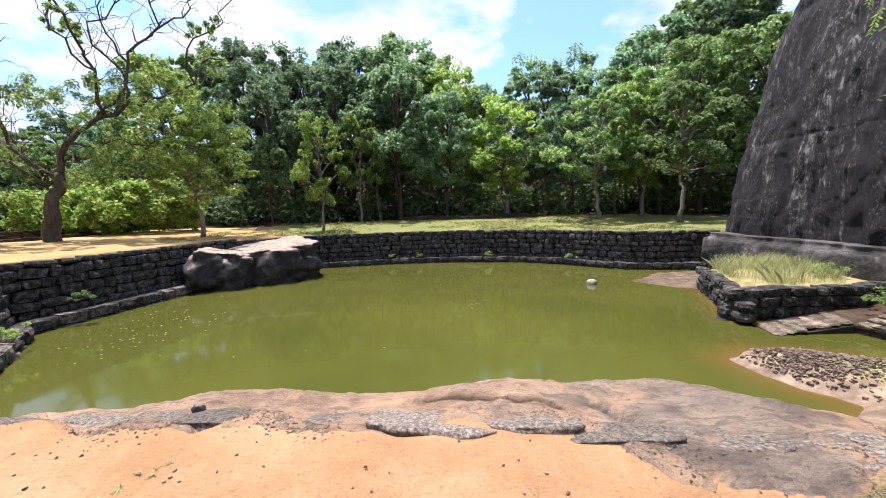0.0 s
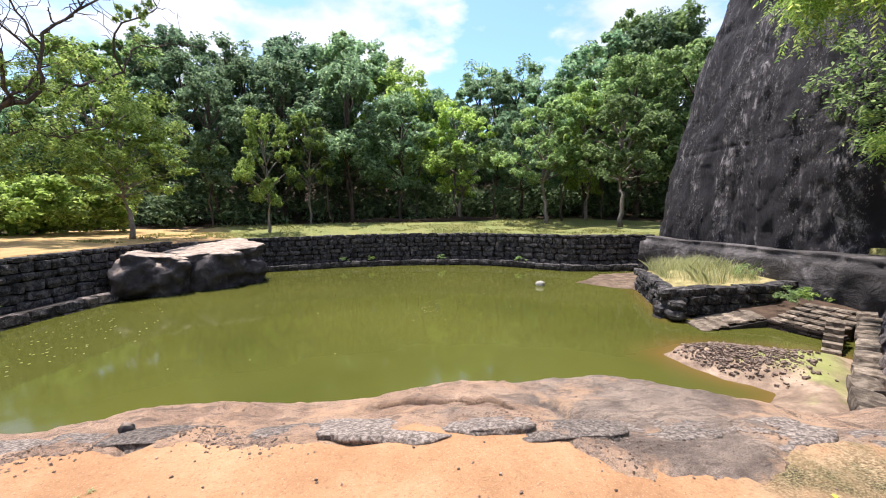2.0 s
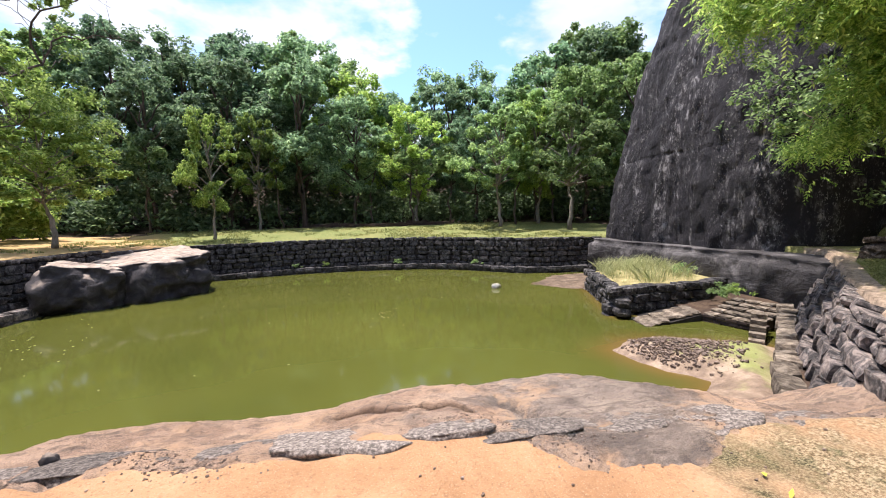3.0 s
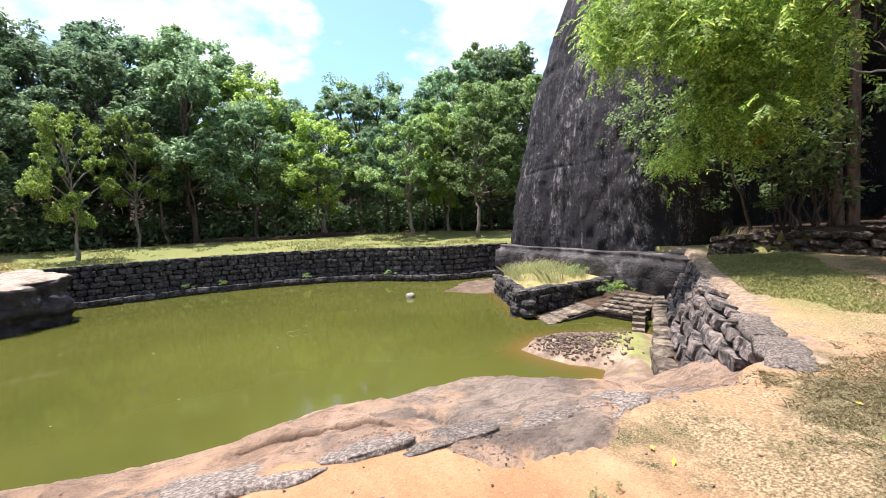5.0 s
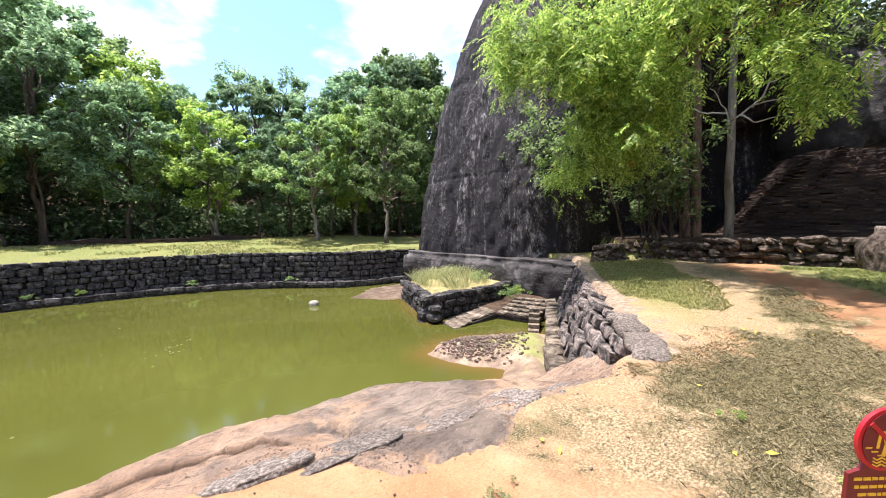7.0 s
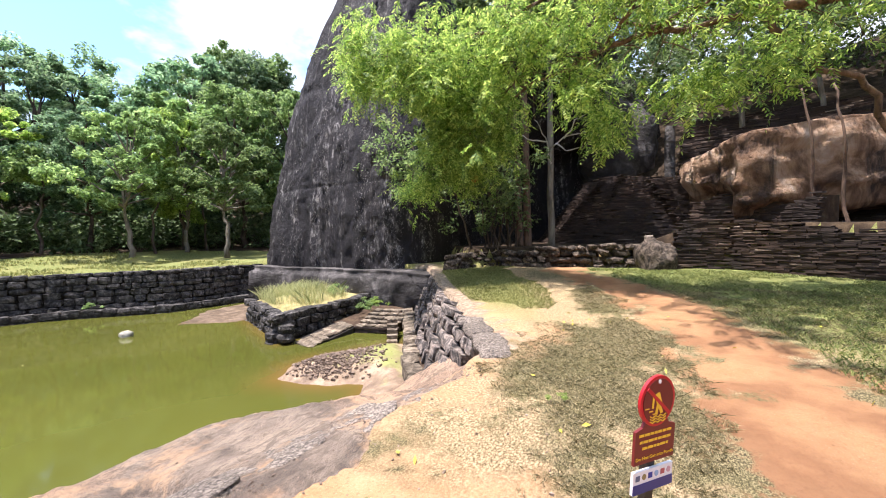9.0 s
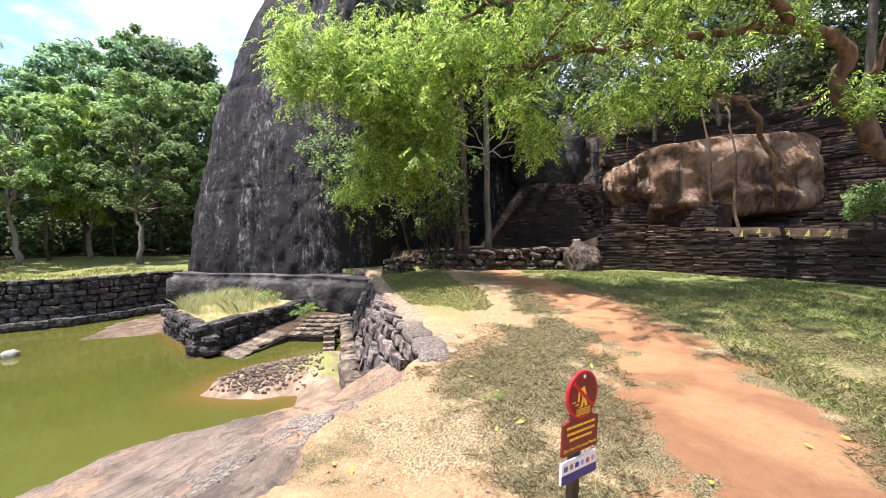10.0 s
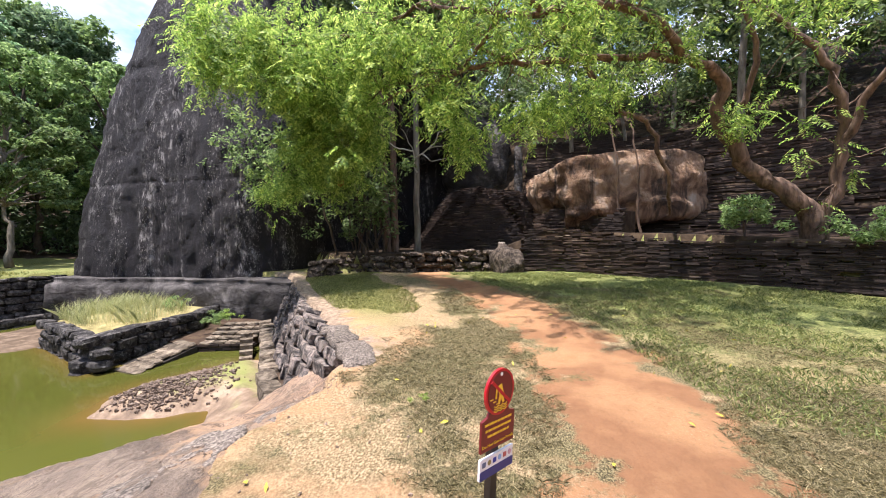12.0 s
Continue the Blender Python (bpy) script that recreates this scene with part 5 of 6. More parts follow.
# ---- small rocks ----
white = new("rock", boulder_mesh("rock", (0.17, 0.15, 0.15), 31, M_PALE, 2.6, 0.2, 3))
white.matrix_world = pose(5.6, 15.0, -1.46)
tagged(white, "pale stone standing out of the green water", "rock")
EMB = [(-5.3, 3.5, .55), (-4.3, 3.42, .50), (-3.2, 3.28, .40), (-2.55, 3.22, .30), (-1.84, 3.06, .44), (-1.0, 3.0, .40), (-0.18, 2.90, .52), (0.58, 2.76, .36), (1.18, 2.62, .40), (1.93, 2.60, .44), (2.55, 2.40, .42), (3.2, 2.22, .36)]
EM = [boulder_mesh("embedded_stone", (1, 0.52, 0.30), 40 + k, M_ROUGH, 3.4, 0.20, 4, 0.45) for k in range(4)]
for k, (x, y, s) in enumerate(EMB):
    ob = new("embedded_stone", EM[k % 4])
    zz = max(float(bed_height(np.array(x), np.array(y))), float(ground_height(np.array(x), np.array(y))))
    ob.matrix_basis = Matrix.LocRotScale((x, y, zz - (0.048 if x < 1.5 else 0.058)), Euler((radians(rng.gauss(-13, 2)), radians(rng.gauss(0, 2)), radians(rng.gauss(-6, 5)))), (s, s * rng.uniform(0.85, 1.1), 0.34))
    tagged(ob, "rough grey stone half buried in the sand", "stone", "stones along the shore")
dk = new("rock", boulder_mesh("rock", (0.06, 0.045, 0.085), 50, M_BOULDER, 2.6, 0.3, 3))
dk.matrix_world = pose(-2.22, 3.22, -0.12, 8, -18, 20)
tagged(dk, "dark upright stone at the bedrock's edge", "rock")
cs = new("rock", boulder_mesh("rock", (0.06, 0.045, 0.03), 51, M_RUBBLE, 3.0, 0.2, 3))
cs.matrix_world = pose(0.11, 3.6, float(bed_height(np.array(0.11), np.array(3.6))) + 0.02)
tagged(cs, "small dark stone lying in a crack", "rock")
PEB = [boulder_mesh("pebble", (1, 0.8, 0.6), 60 + k, M_PEBBLE, 3.0, 0.25, 1) for k in range(4)]
g = np.random.default_rng(12)


def pebbles(name, xs, ys, zs, sizes, mat, label, seed):
    """Loose stones in one mesh."""
    n = len(xs)
    v, f = boxes(np.column_stack([xs, ys, zs]), np.column_stack([sizes * g.uniform(0.8, 1.5, n), sizes, sizes * 0.95]), g.uniform(0, 6.28, n), seed, 0.5)
    ob = new(name, mesh_of(name, v, f, mat, False))
    return tagged(ob, label, "pebbles", kind="stuff")


def bank_z(x, y):
    d = -signed(x, y, EAST_BANK) + 0.25 * fbm(x * 1.4, y * 1.4, 21)
    return WATER - 0.02 + np.where(d > 0, 0.42 * (1 - np.exp(-np.clip(d, 0, None) * 1.3)), 0.5 * d) + 0.06 * fbm(x * 3, y * 3, 22)


x, y = g.normal(6.45, 0.52, 2200), g.normal(6.70, 0.46, 2200)
z = bank_z(x, y)
k = z > WATER + 0.06
pebbles("pebbles", x[k], y[k], z[k] + 0.008, 0.010 + 0.05 * g.random(k.sum()) ** 2.5, M_PEBBLE, "brown pebbles heaped on the mud bank", 5)
x, y = g.uniform(-6, 4, 420), g.uniform(0.6, 4.1, 420)
z = np.maximum(ground_height(x, y), bed_height(x, y))
pebbles("grit", x, y, z + 0.004, g.uniform(0.005, 0.016, 420), M_PEBBLE, "dark grit strewn over sand and rock", 6)

x = g.uniform(-6.5, 4.2, 3000)
y = shore_line(x) + g.normal(0.10, 0.13, 3000)
k = fbm(x * 1.5, y * 1.5, 23) > -0.02
x, y = x[k], y[k]
z = np.maximum(ground_height(x, y), bed_height(x, y))
pebbles("gravel", x, y, z, g.uniform(0.004, 0.015, len(x)), M_PEBBLE, "grey gravel where the sand meets the rock", 8)

# ---- tufts on the east bank ----
x, y = 1.7 + 8.5 * g.random(330000) ** 1.6, g.uniform(-4.5, 4.0, 330000)
dens = grass_cover(x, y)
line = 0.055 * np.clip(np.minimum(x, 12) - 3.5, 0, None) ** 2 - 1.05
off = np.abs(y - line)
edge = np.minimum(x - 1.9, 1.9 - y + 0.85 * np.clip(x - 6, 0, None)) + 2.2 * fbm(x * 0.8, y * 0.8, 73)
keep = (dens + g.normal(0, 0.05, len(x)) > 0.0) & (edge > 0.2) & (off > 0.7 + 0.8 * fbm(x * 2.4, y * 2.4, 74)) & (signed(x, y, BASIN) > 0.5)
x, y = x[keep], y[keep]
z = ground_height(x, y)
ob = new("dry_grass", blades("dry_grass", np.column_stack([x, y]), z, 0.026, 0.0055, M_GRASS_DRY, 14, 1.5))
tagged(ob, "short trampled straw-coloured grass", "grass", kind="stuff")
x, y = g.uniform(-14, 12, 26000), g.uniform(18.5, 31, 26000)
keep = (signed(x, y, BASIN) > 0.6) & (fbm(x * 0.7, y * 0.7, 75) > -0.02)
x, y = x[keep], y[keep]
ob = new("turf", blades("turf", np.column_stack([x, y]), ground_height(x, y), 0.09, 0.04, M_TURF, 15, 0.6))
tagged(ob, "short green turf behind the pond wall", "grass", kind="stuff")
x, y = g.uniform(3.0, 13.0, 110000), g.uniform(-9, 2.5, 110000)
line = 0.055 * np.clip(np.minimum(x, 12) - 3.5, 0, None) ** 2 - 1.05
keep = (y < line - 0.8 + 0.5 * fbm(x, y, 78)) & (signed(x, y, HILL) > 0.1) & (fbm(x * 1.1, y * 1.1, 79) > -0.10) & (x > 3.6 + 0.5 * fbm(x * 2, y * 2, 80))
x, y = x[keep], y[keep]
x2, y2 = g.uniform(6.4, 13.2, 60000), g.uniform(2.0, 6.6, 60000)
keep = (y2 > 0.055 * (np.minimum(x2, 12) - 3.5) ** 2 + 0.85 + 0.9 * fbm(x2 * 1.3, y2 * 1.3, 81)) & (signed(x2, y2, BASIN) > 0.75) & (signed(x2, y2, HILL) > 0.1) & (x2 > 7.4 + 0.8 * fbm(x2 * 2, y2 * 2, 82))
x2, y2 = x2[keep], y2[keep]
ob = new("turf", blades("turf", np.column_stack([x2, y2]), ground_height(x2, y2), 0.035, 0.012, M_TURF, 20, 1.0))
tagged(ob, "short yellow-green turf between wall and path", "grass", kind="stuff")
ob = new("lawn_grass", blades("lawn_grass", np.column_stack([x, y]), ground_height(x, y), 0.05, 0.011, M_LAWN, 19, 1.0))
tagged(ob, "short dark green lawn grass", "grass", kind="stuff")
x, y = g.uniform(2, 8, 40), g.uniform(-3, 2.5, 40)
ob = new("fallen_leaves", leaf_mesh("fallen_leaves", np.column_stack([x, y, ground_height(x, y) + 0.02]), np.full(40, 0.01), 1, 0.07, 0.03, plain("yellow_leaf", (0.5, 0.42, 0.04)), 3, 0.0))
tagged(ob, "yellow leaves fallen on the grass", "leaves", kind="stuff")

# ---- weeds ----
for k, (x, y, z, r, n, mat, lab) in enumerate((
    (-10.95, 11.5, -0.75, 0.22, 12, M_LEAF_MID, "small weed rooted in the wall's joints"),
    (-10.3, 8.8, -1.05, 0.25, 12, M_LEAF_LIGHT, "tuft of weeds on the stone ledge"),
    (10.35, 9.15, -0.98, 0.28, 20, M_LEAF_MID, "leafy weeds between platform and landing"),
    (10.9, 9.2, -0.95, 0.25, 16, M_LEAF_LIGHT, "leafy weeds between platform and landing"),
    (10.9, 11.2, -0.62, 0.30, 22, M_LEAF_MID, "leafy weeds among the platform's long grass"),
    (-3.2, 22.5, -1.1, 0.18, 10, M_LEAF_MID, "weeds on the ledge below the wall"),
    (-1.6, 22.55, -1.1, 0.18, 10, M_LEAF_LIGHT, "weeds on the ledge below the wall"),
    (2.4, 22.1, -1.1, 0.22, 12, M_LEAF_MID, "weeds on the ledge below the wall"),
    (6.4, 20.1, -1.1, 0.2, 10, M_LEAF_MID, "weeds on the ledge below the wall"),
    (1.6, 1.5, 0.01, 0.10, 8, M_GRASS, "thin pale tuft growing in the sand"),
    (-2.0, 2.1, 0.0, 0.14, 9, M_GRASS, "thin pale tuft growing in the sand"),
    (3.7, 0.9, 0.02, 0.09, 7, M_LEAF_LIGHT, "small fresh weed in the dry grass"),
    (3.2, 0.2, 0.02, 0.07, 6, M_LEAF_LIGHT, "small fresh weed in the dry grass"),
)):
    t = thing("weed", lab, "weed", (x, y, z))
    far_off = math.hypot(x, y) > 6
    cs = [(rng.gauss(0, r * 0.6), rng.gauss(0, r * 0.6), abs(rng.gauss(0, r * 0.5)) if far_off else 0.012) for _ in range(n)]
    part("leaves", leaf_mesh("leaves", cs, [r * 0.4 if far_off else 0.03] * n, 26, 0.085 if far_off else 0.035, 0.03 if far_off else 0.007, mat, 700 + k, 0.0), t)

# ---- woods behind the pond ----
PROTO = [
    forest_tree(101, 16, 7.5, 4.4, 230, 80, 0.34, M_LEAF_DEEP, M_BARK_D, "tall forest tree with a dark green crown"),
    forest_tree(102, 16, 8.5, 4.0, 230, 80, 0.34, M_LEAF_BLUE, M_BARK_D, "tall forest tree with a cool green crown"),
    forest_tree(103, 14, 8.0, 3.6, 230, 80, 0.32, M_LEAF_MID, M_BARK_D, "broad forest tree with a mid-green crown"),
    forest_tree(104, 13, 7.0, 3.0, 200, 80, 0.30, M_LEAF_LIGHT, M_BARK_G, "leafy tree with a fresh green crown"),
    forest_tree(105, 13, 8.0, 4.2, 190, 60, 0.34, M_LEAF_LIGHT, M_BARK_G, "airy tree with flat tufts of fresh leaves", lobes=19, flat=0.30, fill=0.72),
    forest_tree(106, 13, 8.0, 4.2, 260, 60, 0.32, M_LEAF_MID, M_BARK_G, "airy tree with a pale crooked trunk and mid-green tufts", lobes=21, flat=0.42, fill=0.80),
]
SKYLINE = ([-62, -50, -42, -36, -32, -27, -20, -16.7, -9.8, -6, 0.8, 5.5, 11.8, 20.5, 25, 27.5, 30, 33, 42], [12, 10, 11, 16, 19, 20.5, 20, 22.3, 24.0, 22.5, 19, 16.7, 18.9, 18, 17, 22, 23.5, 23, 22])
put = 0
for row, (d0, step) in enumerate(((35.0, 7.5), (41, 6.5), (47.5, 6.0))):
    az = -60 + 2.3 * row
    while az < 40:
        d = d0 + rng.uniform(-1.5, 1.5)
        e = float(np.interp(az, *SKYLINE)) - (3.5, 0.8, 0.0)[row] + rng.uniform(-1.2, 0.4)
        h = 1.0 + d * math.tan(radians(max(e, 8)))
        if row == 0 and -41 < az < -27:
            az += 4.0
            continue
        kind = rng.choices(range(4), ((3, 3, 3, 2), (3, 4, 2, 1), (4, 4, 2, 1))[row])[0]
        base = (16, 16, 14, 13)[kind]
        put_tree(PROTO[kind], az, d, 0.8, h / base * rng.uniform(0.9, 1.05), rng.uniform(0, 360), "", h / base)
        az += step * rng.uniform(0.8, 1.2)
# added trees beside and, unseen, behind the camera, for the light and reflections
for az, d in ((70, 34), (85, 36), (100, 33), (115, 31), (130, 27), (150, 24), (175, 26), (200, 25), (225, 27), (255, 30), (285, 33)):
    put_tree(PROTO[rng.randrange(4)], az, d, 1.0 if az > 140 else 6.5, rng.uniform(0.85, 1.1), rng.uniform(0, 360))
# the single trees on the lawn
put_tree(PROTO[3], -17.4, 27.0, 0.65, 0.37, 40, "young light green tree of upright shape on the lawn", 0.56)
put_tree(PROTO[4], -32.0, 24.5, 0.7, 0.47, 130, "slender sapling with fresh green tufts on the lawn", 0.43)
put_tree(PROTO[4], -12.0, 32.0, 0.75, 0.40, 220, "fresh green young tree at the wood's edge", 0.66)
put_tree(PROTO[5], 21.2, 29.5, 0.7, 0.62, 75, "crooked tree with thin pale branches on the lawn", 0.66)
put_tree(PROTO[5], 30.9, 27.5, 0.6, 0.62, 300, "tree with a forked pale trunk beside the cliff", 0.62)
put_tree(PROTO[3], 26.5, 32.0, 0.8, 0.6, 12, "leafy green tree at the wood's edge", 0.7)
for p in PROTO:
    x, y = polar(-72, 40)
    p.matrix_basis = pose(x + rng.uniform(-9, 9), y + rng.uniform(-9, 9), 1.0)
for k, (az, d, h) in enumerate(((8.5, 32, 5), (23.5, 31, 4.5), (28.8, 33, 5), (-6.5, 33, 6), (-9.5, 32.5, 6), (-24, 33, 5), (3, 33.5, 5), (14, 33, 5))):
    x, y = polar(az, d)
    t = thing("tree", "thin dark young trunk at the wood's edge", "tree", (x, y, 0.8), "young trunks")
    _, tb = limb([(0, 0, -0.4), (rng.gauss(0, .2), rng.gauss(0, .2), h * 0.5), (rng.gauss(0, .5), rng.gauss(0, .5), h)], 0.10, 0.04, 4, 0.03, 600 + k, 6)
    part("trunk", mesh_of("trunk", *tb, M_BARK_D), t)
    c, s = crown_clumps(rng, 26, (0, 0, h), (1.5, 1.5, 1.2), 0.5)
    part("crown", leaf_mesh("crown", c, s, 60, 0.28, 0.14, M_LEAF_MID, 620 + k), t)
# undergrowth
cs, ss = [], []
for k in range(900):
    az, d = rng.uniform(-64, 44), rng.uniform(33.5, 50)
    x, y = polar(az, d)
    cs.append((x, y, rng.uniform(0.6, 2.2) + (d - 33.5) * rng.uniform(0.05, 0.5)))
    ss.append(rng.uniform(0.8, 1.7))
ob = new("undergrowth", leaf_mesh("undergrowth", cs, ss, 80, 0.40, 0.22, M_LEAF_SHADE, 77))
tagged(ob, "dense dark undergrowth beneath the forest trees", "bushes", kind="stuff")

for k, (az, d, r) in enumerate(((-42, 29, 1.5), (-39.5, 28, 1.6), (-37, 29, 1.7), (-34.8, 30, 1.4), (-45, 31, 1.6))):
    x, y = polar(az, d)
    t = thing("bush", "bright green bush at the edge of the wood", "bush", (x, y, 0.7), "bushes by the wood")
    c, s = crown_clumps(rng, 60, (0, 0, 1.5), (r * 1.2, r * 1.2, 1.5), 0.5, -0.9)
    part("leaves", leaf_mesh("leaves", c, s, 60, 0.26, 0.13, M_LEAF_LIGHT, 500 + k), t)

# ---- the old spreading tree by the west ruins ----
def west_tree():
    rr = random.Random(9)
    bx0, by0 = polar(-45.6, 24.0)
    t = thing("tree", "old spreading tree with twisted bare limbs and thin foliage", "tree", (bx0, by0, 0.75))
    ex = Vector((math.cos(radians(45.6)), math.sin(radians(45.6)), 0))
    up = Vector((0, 0, 1))
    dp = Vector((-ex.y, ex.x, 0))

    def at(a, z, d=0.0):
        return ex * a + up * z + dp * d

    lines = [
        ([at(0, -0.4), at(0.15, 1.4), at(0.55, 2.9)], 0.42, 0.30),
        ([at(0.5, 2.8), at(0.9, 4.2), at(2.0, 5.4), at(3.2, 6.3), at(3.4, 8.2), at(4.6, 10.0), at(4.4, 12.5)], 0.24, 0.05),
        ([at(3.2, 6.3), at(4.6, 6.9, .5), at(6.3, 8.0, .8), at(7.2, 9.6, 1.0), at(9.4, 10.3, 1.0)], 0.15, 0.03),
        ([at(2.0, 5.4), at(2.1, 7.4, -.6), at(1.3, 9.4, -.8), at(0.2, 11.6, -.6), at(-0.8, 13.4)], 0.14, 0.03),
        ([at(0.4, 2.8), at(-0.8, 4.0, .5), at(-1.5, 6.0, .8), at(-2.7, 7.6, .8), at(-3.6, 9.0)], 0.17, 0.03),
        ([at(0.4, 2.5), at(-1.4, 3.3, -.6), at(-2.8, 3.7, -.8), at(-4.2, 4.6)], 0.12, 0.03),
        ([at(0.9, 4.2), at(2.4, 4.4, -.8), at(3.6, 4.2, -1.2), at(5.0, 5.0, -1.4)], 0.10, 0.03),
        ([at(3.4, 8.2), at(2.6, 10.0, .5), at(2.9, 12.2, .5)], 0.09, 0.03),
        ([at(4.6, 10.0), at(6.2, 11.5), at(6.6, 13.4)], 0.08, 0.03),
        ([at(2.0, 5.4), at(3.4, 7.6, .9), at(2.2, 9.6, 1.2), at(3.6, 11.6, 1.2), at(3.2, 14.2, 1.0)], 0.11, 0.03),
        ([at(6.3, 8.0, .8), at(6.0, 9.6, .4), at(7.8, 11.4, .2), at(8.2, 13.2)], 0.09, 0.03),
        ([at(-1.5, 6.0, .8), at(-0.8, 8.0, .6), at(-1.8, 10.2, .6), at(-1.6, 12.6)], 0.09, 0.03),
        ([at(2.1, 7.4, -.6), at(0.8, 8.6, -1.2), at(1.0, 10.8, -1.0), at(0.6, 12.8)], 0.08, 0.03),
    ]
    for k, (pts, r0, r1) in enumerate(lines):
        P, tb = limb(pts, r0 * (0.9 if k == 0 else 0.62), r1 * 0.6, 4, 0.06, 200 + k, 7)
        pieces = [tb]
        for j in [q for q in range(3, len(P)) for _ in range(2)]:
            if r0 < 0.3:
                q = P[j]
                e = q + Vector([rr.gauss(0, 0.8), rr.gauss(0, 0.8), rr.gauss(0.6, 0.6)])
                pieces.append(limb([q, q.lerp(e, 0.5) + Vector((0, 0, .15)), e], r1 * 0.7, 0.008, 3, 0.10, j + k, 4)[1])
        part("trunk" if k == 0 else "limb", mesh_of("limb", *joined(pieces), M_BARK_D), t)
    cl = [(-3.4, 8.6, 1.0), (-2.4, 7.0, .9), (-1.2, 5.6, .9), (-3.6, 4.6, 1.3), (-2.2, 3.6, 1.2), (0.2, 6.2, .6), (2.0, 6.4, .8), (3.6, 6.8, .9), (5.2, 6.6, 1.1), (6.2, 6.2, 1.1), (5.0, 5.2, 1.2), (3.4, 4.6, 1.2), (6.6, 4.8, 1.2), (2.2, 4.0, .9), (4.8, 3.4, 1.2), (6.4, 3.2, 1.2), (4.6, 12.8, .8), (6.5, 13.3, .9), (6.8, 10.6, .5), (2.9, 12.0, .5), (-0.6, 13.2, .7), (1.4, 9.4, .4), (7.2, 5.6, .7), (1.6, 2.6, .9)]
    cs, ss = [], []
    for a, z, r in cl:
        for _ in range(15):
            q = at(a + rr.gauss(0, r * 0.8), z + rr.gauss(0, r * 0.55), rr.gauss(0, 0.9))
            cs.append(tuple(q))
            ss.append(r * rr.uniform(0.25, 0.55))
    part("crown", leaf_mesh("crown", cs, ss, 62, 0.19, 0.065, M_LEAF_LIGHT, 88, 0.2), t)


west_tree()
# low ruins round its foot
ruin = thing("brick_ruin", "low ruined brick courses around the old tree", "brick ruin", kind="structure")
for k, (pts, z0, z1) in enumerate((([polar(-54, 24), polar(-47, 25), polar(-43, 27), polar(-40.5, 30)], 0.6, 0.92), ([polar(-55, 26.5), polar(-47, 27.5), polar(-42, 31)], 0.7, 1.2))):
    wall_core(ruin, pts, z0 - 0.3, lambda s: z1 - 0.02, 0.2, 1.2, 0.12, M_DIRT)
    C, S, A = brick_face(pts, z0, lambda s: z1, 0.6, 80 + k)
    tagged(part("bricks", mesh_of("bricks", *boxes(C, S, A, k), M_BRICK, False), ruin), kind="stuff")
ruin2 = thing("brick_ruin", "low dark brick line along the lawn's far edge", "brick ruin", kind="structure")
pts = [polar(-6, 30.5), polar(4, 30), polar(14, 30.5)]
wall_core(ruin2, pts, 0.3, lambda s: 1.0, 0.1, 0.8, 0.12, M_DIRT)
C, S, A = brick_face(pts, 0.5, lambda s: 1.0 + 0.1 * math.sin(s), 0.1, 90)
tagged(part("bricks", mesh_of("bricks", *boxes(C, S, A, 90), M_BRICK, False), ruin2), kind="stuff")

# ---- trunks and thicket by the cave ----
def straight_tree(x, y, z, h, r, mat, label, lean=(0, 0), seed=0):
    t = thing("tree", label, "tree", (x, y, z))
    _, tb = limb([(0, 0, -0.4), (lean[0] * 0.3, lean[1] * 0.3, h * 0.4), (lean[0], lean[1], h)], r, r * 0.6, 5, 0.004, seed, 8)
    part("trunk", mesh_of("trunk", *tb, mat), t)
    rr = random.Random(seed)
    c, s = crown_clumps(rr, 60, (lean[0], lean[1], h), (2.4, 2.4, 1.6), 0.6)
    part("crown", leaf_mesh("crown", c, s, 70, 0.24, 0.11, M_LEAF_EAST, seed + 1), t)
    return t


straight_tree(15.6, 4.1, 0.95, 10.0, 0.15, M_BARK_G, "straight pale grey trunk beside the cave", (0.1, 0.1), 301)
straight_tree(15.2, 4.95, 0.95, 9.0, 0.17, M_BARK_R, "brown trunk in the thicket by the cave", (0.3, 0.2), 302)
straight_tree(15.0, 5.2, 0.95, 9.5, 0.15, M_BARK_R, "thin brown trunk in the thicket by the cave", (-0.3, 0.3), 303)
thicket = thing("thicket", "thicket of thin stems and green leaves at the cliff", "bush", (14.0, 5.6, 0.8))
for k in range(16):
    a, b = rng.uniform(-0.9, 0.9), rng.uniform(-0.6, 0.6)
    _, tb = limb([(a, b, -0.5), (a * 1.2 + rng.gauss(0, .2), b * 1.2, 1.4), (a * 1.6 + rng.gauss(0, .5), b * 1.8, rng.uniform(2.4, 3.8))], 0.045, 0.012, 4, 0.05, 320 + k, 5)
    part("stem", mesh_of("stem", *tb, M_BARK_D), thicket)
cs, ss = [], []
for k in range(60):
    cs.append((rng.gauss(-0.7, 0.9), rng.gauss(0.4, 0.8), rng.uniform(0.8, 4.4)))
    ss.append(rng.uniform(0.25, 0.6))
part("leaves", leaf_mesh("leaves", cs, ss, 70, 0.17, 0.08, M_LEAF_EAST, 331), thicket)

sap = thing("tree", "slim leafy sapling standing close to the rock face", "tree", (13.0, 7.3, 0.4))
_, tb = limb([(0.6, -0.9, -0.5), (0.3, -0.5, 1.6), (0.0, 0.3, 3.2), (-0.5, 1.3, 4.6)], 0.06, 0.015, 4, 0.04, 351, 6)
part("trunk", mesh_of("trunk", *tb, M_BARK_D), sap)
cs = [(rng.gauss(-0.5, 0.55), rng.gauss(1.5, 0.8), rng.gauss(4.0, 0.7)) for _ in range(40)]
part("crown", leaf_mesh("crown", cs, [0.34] * 40, 46, 0.15, 0.085, M_LEAF_MID, 352), sap)

